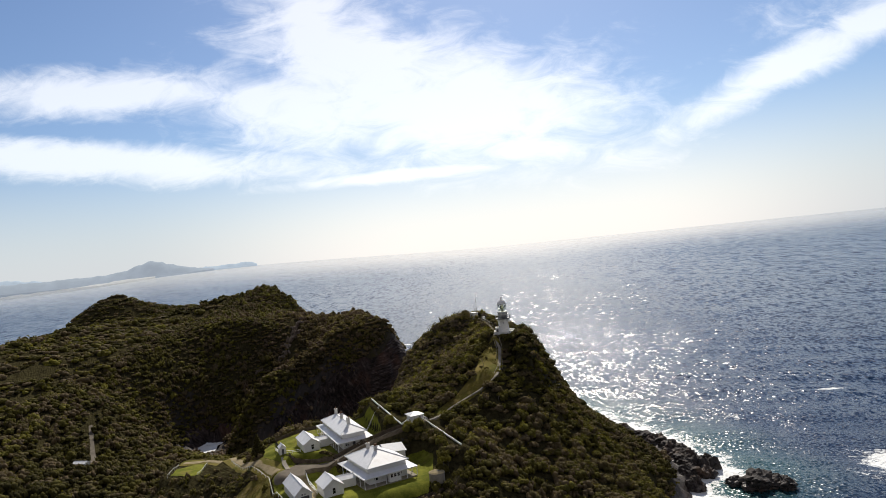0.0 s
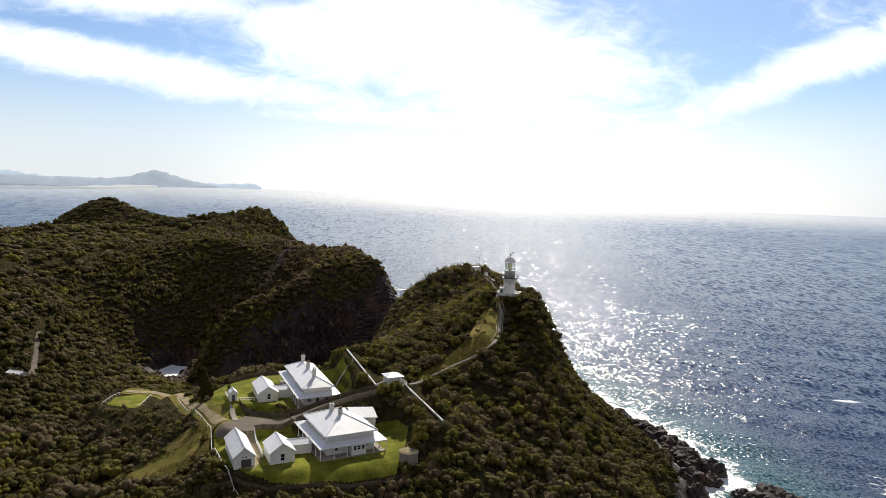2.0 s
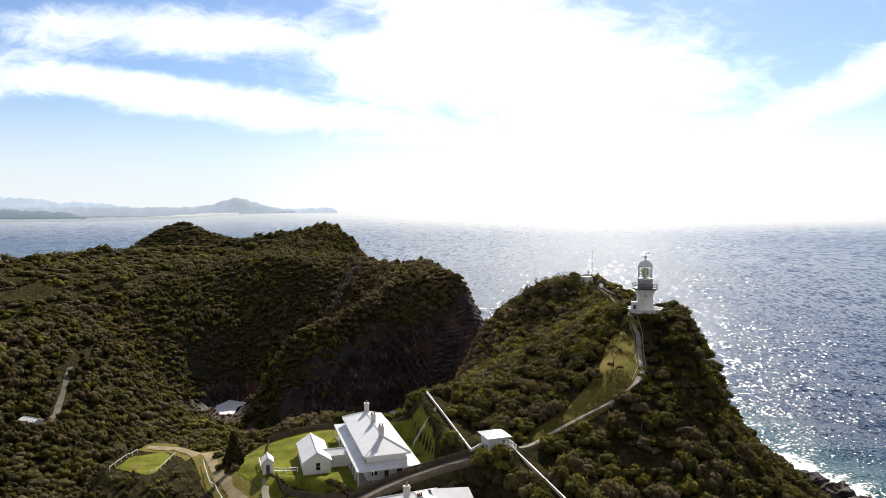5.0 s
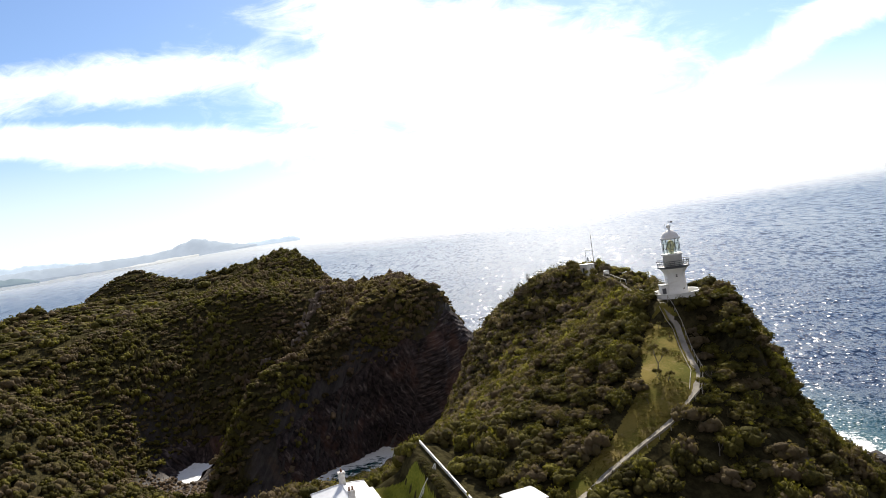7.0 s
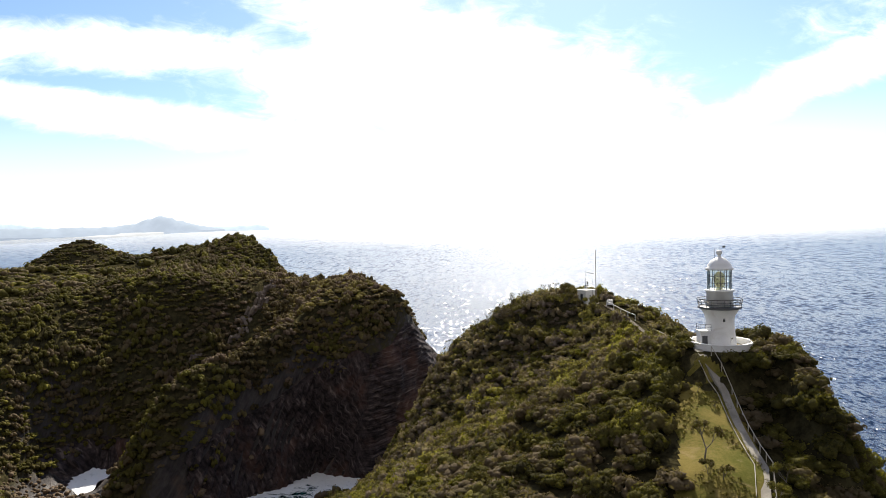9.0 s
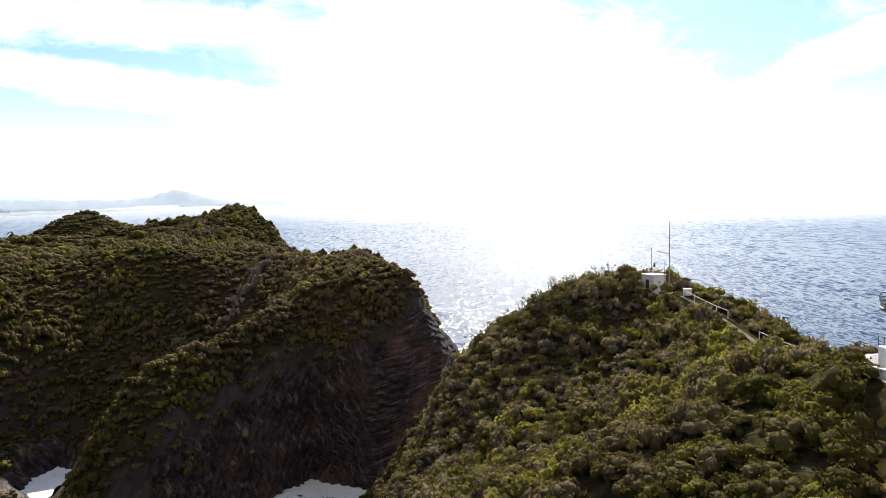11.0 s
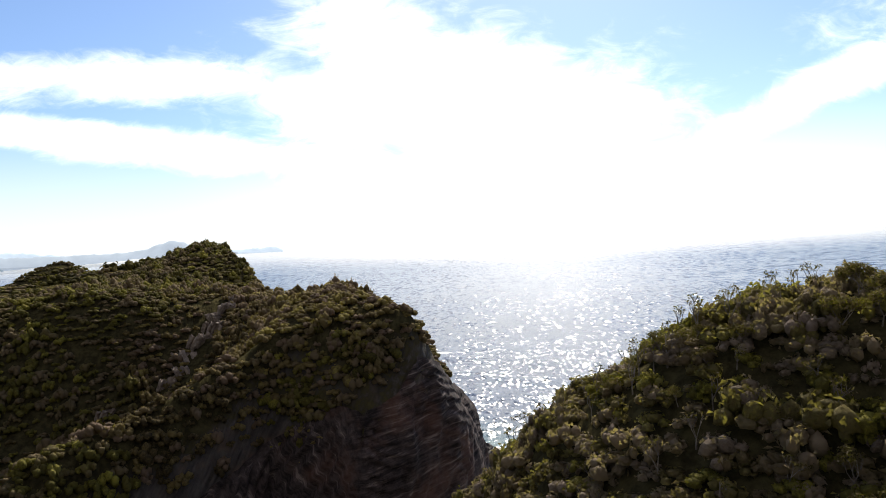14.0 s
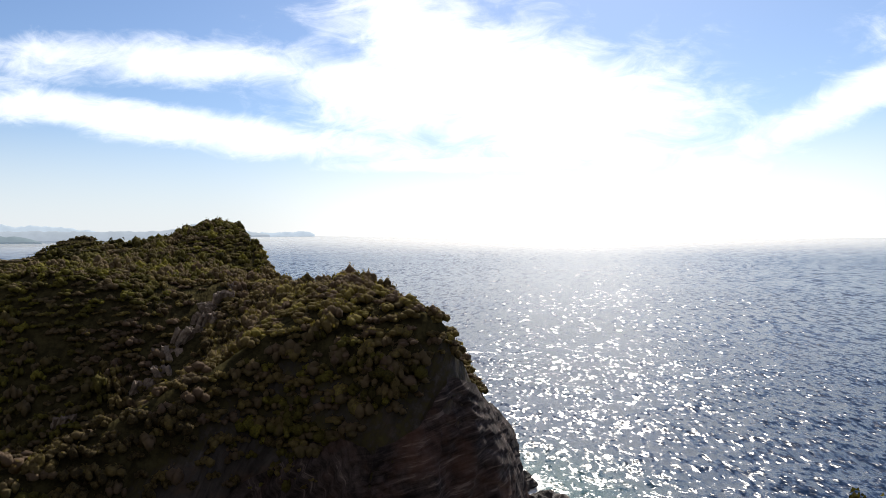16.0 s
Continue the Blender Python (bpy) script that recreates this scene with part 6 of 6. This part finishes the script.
def outcrop(x, y, z, size, seed, lean, label):
    """A clump of broken leaning slabs."""
    rng = random.Random(seed)
    root = base("rock_outcrop", pose(x, y, z, 0, 0, rng.uniform(0, 360)), label, "rock", "outcrops on the headland")
    for k in range(9):
        bm = bmesh.new()
        bmesh.ops.create_cube(bm, size=1.0)
        bmesh.ops.subdivide_edges(bm, edges=bm.edges[:], cuts=2, use_grid_fill=True)
        for v in bm.verts:
            v.co += Vector([rng.uniform(-0.13, 0.13) for _ in range(3)])
            v.co.x *= size * rng.uniform(0.9, 1.1) * 0.5
            v.co.y *= size * 0.34
            v.co.z *= size * 1.15
        bm.transform(Matrix.Translation((rng.uniform(-1, 1) * size * 0.8, rng.uniform(-1, 1) * size * 0.8, size * rng.uniform(0.05, 0.35)))
                     @ Euler((radians(lean + rng.uniform(-8, 8)), radians(rng.uniform(-10, 10)), radians(rng.uniform(-25, 25)))).to_matrix().to_4x4())
        part("slab", bm, M_OUTCROP, root)
    return root


M_OUTCROP = material("grey_outcrop_rock", two_tone((0.10, 0.082, 0.068), (0.30, 0.25, 0.21), 0.5, 3.0, 0.2, (0.07, 0.05, 0.035), 0.3), 0.9, 0.1)
for k, (x, y, s) in enumerate(((-116.5, 503, 3.0), (-118.5, 496, 3.4), (-120.5, 490, 3.2), (-118.5, 485, 3.4), (-121, 479, 3.6), (-123, 473, 3.4), (-121.5, 468, 3.0), (-125, 464, 2.8), (-138, 453, 2.4))):
    outcrop(x, y, ground_z(x, y) - 0.3, s, k, 28, "pale grey broken rock slabs in a scrubby gully")


def conifer(x, y, tall, wide):
    root = base("conifer", pose(x, y, ground_z(x, y)), "tall dark conical conifer beside the driveway", "tree")
    bm = bmesh.new()
    rod(bm, (0, 0, -0.3), (0, 0, tall * 0.9), 0.22, 0.05, 8)
    part("trunk", bm, M_BARK, root)
    rng = np.random.default_rng(3)
    vs, ts, n = [], [], 0
    for k in range(70):
        f = (k + 0.5) / 70
        a, out = k * 2.4, wide * (1 - f) ** 0.8 * rng.uniform(0.45, 0.8)
        co, tri = FAR_T[k % len(FAR_T)]
        r = wide * (0.22 + 0.45 * (1 - f)) * rng.uniform(0.7, 1.1)
        vs.append(co * (r, r, r * 1.3) + (out * math.cos(a), out * math.sin(a), 0.4 + f * (tall - 0.8)))
        ts.append(tri + n); n += len(co)
    ob = new("crown", quad_mesh("crown", np.concatenate(vs), np.concatenate(ts), M_LEAF, np.full(sum(len(t) for t in ts), 0.02)))
    ob.parent = root


conifer(-70.0, 221.5, 8.0, 2.1)
BARE = [(plant("bare_shrub", 11 + k, 3.6, 0.75, 60, 0.13, 0.35, 0.3, "sparse grey leafless shrub with tangled pale twigs", "shrub", "bare shrubs on the spur"), [False]) for k in range(3)]
LEAFY = [(plant("leafy_shrub", 31 + k, 3.4, 0.7, 900, 0.13, 0.62, tint, "rounded olive green coastal shrub with dense leaves", "shrub", "leafy shrubs on the spur"), [False])
         for k, tint in enumerate((0.25, 0.75, 0.55))]
BROWN = [(plant("dry_shrub", 51 + k, 3.2, 0.7, 520, 0.11, 0.6, 0.36, "dry grey-brown coastal shrub with fine leaves", "shrub", "dry shrubs on the spur"), [False]) for k in range(2)]
rnd = random.Random(5)


def sprinkle(n, x0, x1, y0, y1, lo, hi):
    out = []
    while len(out) < n:
        x, y = rnd.uniform(x0, x1), rnd.uniform(y0, y1)
        if not bare(np.array([x]), np.array([y]))[0] and ground_z(x, y) > 30 and math.hypot(x - 18.5, y - 268) > 12:
            out.append((x, y, rnd.uniform(lo, hi)))
    return out


plant_many(BARE, [(-11.5, 326, 1.2), (-13.5, 328, 1.1), (-17, 331, 1.1), (-20, 334, 1.0), (-6, 326, 1.1), (-23, 338, 1.1), (-8.5, 327, 1.2), (-24.5, 343, 1.2), (-26, 347, 1.1)]
           + sprinkle(80, -24, 10, 268, 332, 0.6, 1.05))
plant_many(LEAFY, [(5.0, 321.6, 1.15), (3.2, 320.0, 0.9), (13.5, 321.5, 0.6), (4.4, 324.0, 1.0), (-6, 191, 1.5), (-8, 194.5, 1.3), (-4.5, 187, 1.3), (6.6, 317.6, 0.72), (5.2, 317.0, 0.9), (8.6, 316.0, 0.55), (0.4, 320.5, 1.0)]
           + sprinkle(60, -25, 30, 225, 312, 0.55, 0.9))
plant_many(BROWN, sprinkle(80, -25, 9, 262, 330, 0.55, 0.85))
clear_tree = plant("small_tree", 77, 4.6, 0.6, 800, 0.13, 0.5, 0.4, "small gnarled tree with thin grey foliage on the grass", "tree", "trees on the clearing")
plant_many([(clear_tree, [False])], [(8.0, 244.5, 1.0)])
plant_many([(LEAFY[0][0], [True])], [(7.4, 241.6, 0.6), (8.6, 240.6, 0.55), (11.8, 258.2, 0.42), (13.0, 254.8, 0.32), (4.5, 237.0, 0.6)])


# ---- tufts over the grass ----
def tufts(name, ring, gap, lo, hi, tint, label, seed):
    rng = np.random.default_rng(seed)
    x0, x1, y0, y1 = min(p[0] for p in ring), max(p[0] for p in ring), min(p[1] for p in ring), max(p[1] for p in ring)
    X, Y = np.meshgrid(np.arange(x0, x1, gap), np.arange(y0, y1, gap))
    X, Y = (X + rng.uniform(-.5, .5, X.shape) * gap).ravel(), (Y + rng.uniform(-.5, .5, Y.shape) * gap).ravel()
    ok = (edge_distance(X, Y, ring) > 0.2) & (fbm(X, Y, 4, 3, seed) > -0.12)
    X, Y = X[ok], Y[ok]
    Z = height(X, Y) + 0.05
    places = [(x, y, z, rng.uniform(lo, hi), rng.uniform(lo, hi) * 0.7, min(1, max(0, rng.normal(tint, 0.12)))) for x, y, z in zip(X, Y, Z)]
    vs, ts, tn, n = [], [], [], 0
    for x, y, z, r, h, t in places:
        a = rng.uniform(0, 6.28, 5)
        tipx, tipy = np.cos(a) * r, np.sin(a) * r
        co = np.zeros((15, 3))
        for k in range(5):
            b = a[k] + 1.57
            co[3 * k] = (math.cos(b) * r * 0.3, math.sin(b) * r * 0.3, 0)
            co[3 * k + 1] = (-math.cos(b) * r * 0.3, -math.sin(b) * r * 0.3, 0)
            co[3 * k + 2] = (tipx[k], tipy[k], h)
        vs.append(co + (x, y, z)); ts.append(np.arange(15).reshape(5, 3) + n); tn.append(np.full(5, t)); n += 15
    me = quad_mesh(name, np.concatenate(vs), np.concatenate(ts), M_TUFT, np.concatenate(tn))
    tagged(new(name, me), label, "grass", kind="stuff")


M_TUFT = material("dry_grass_blades", foliage((0.060, 0.055, 0.012), (0.120, 0.105, 0.025), (0.22, 0.18, 0.06), (0.24, 0.19, 0.09), 0.25), 0.9, 0.03)
tufts("bank_grass", SLOPE, 0.6, 0.25, 0.6, 0.5, "tall dry grass tufts on the bank below the driveway", 14)
tufts("clearing_grass", CLEARING, 0.42, 0.18, 0.42, 0.5, "rough dry grass tufts on the clearing", 12)
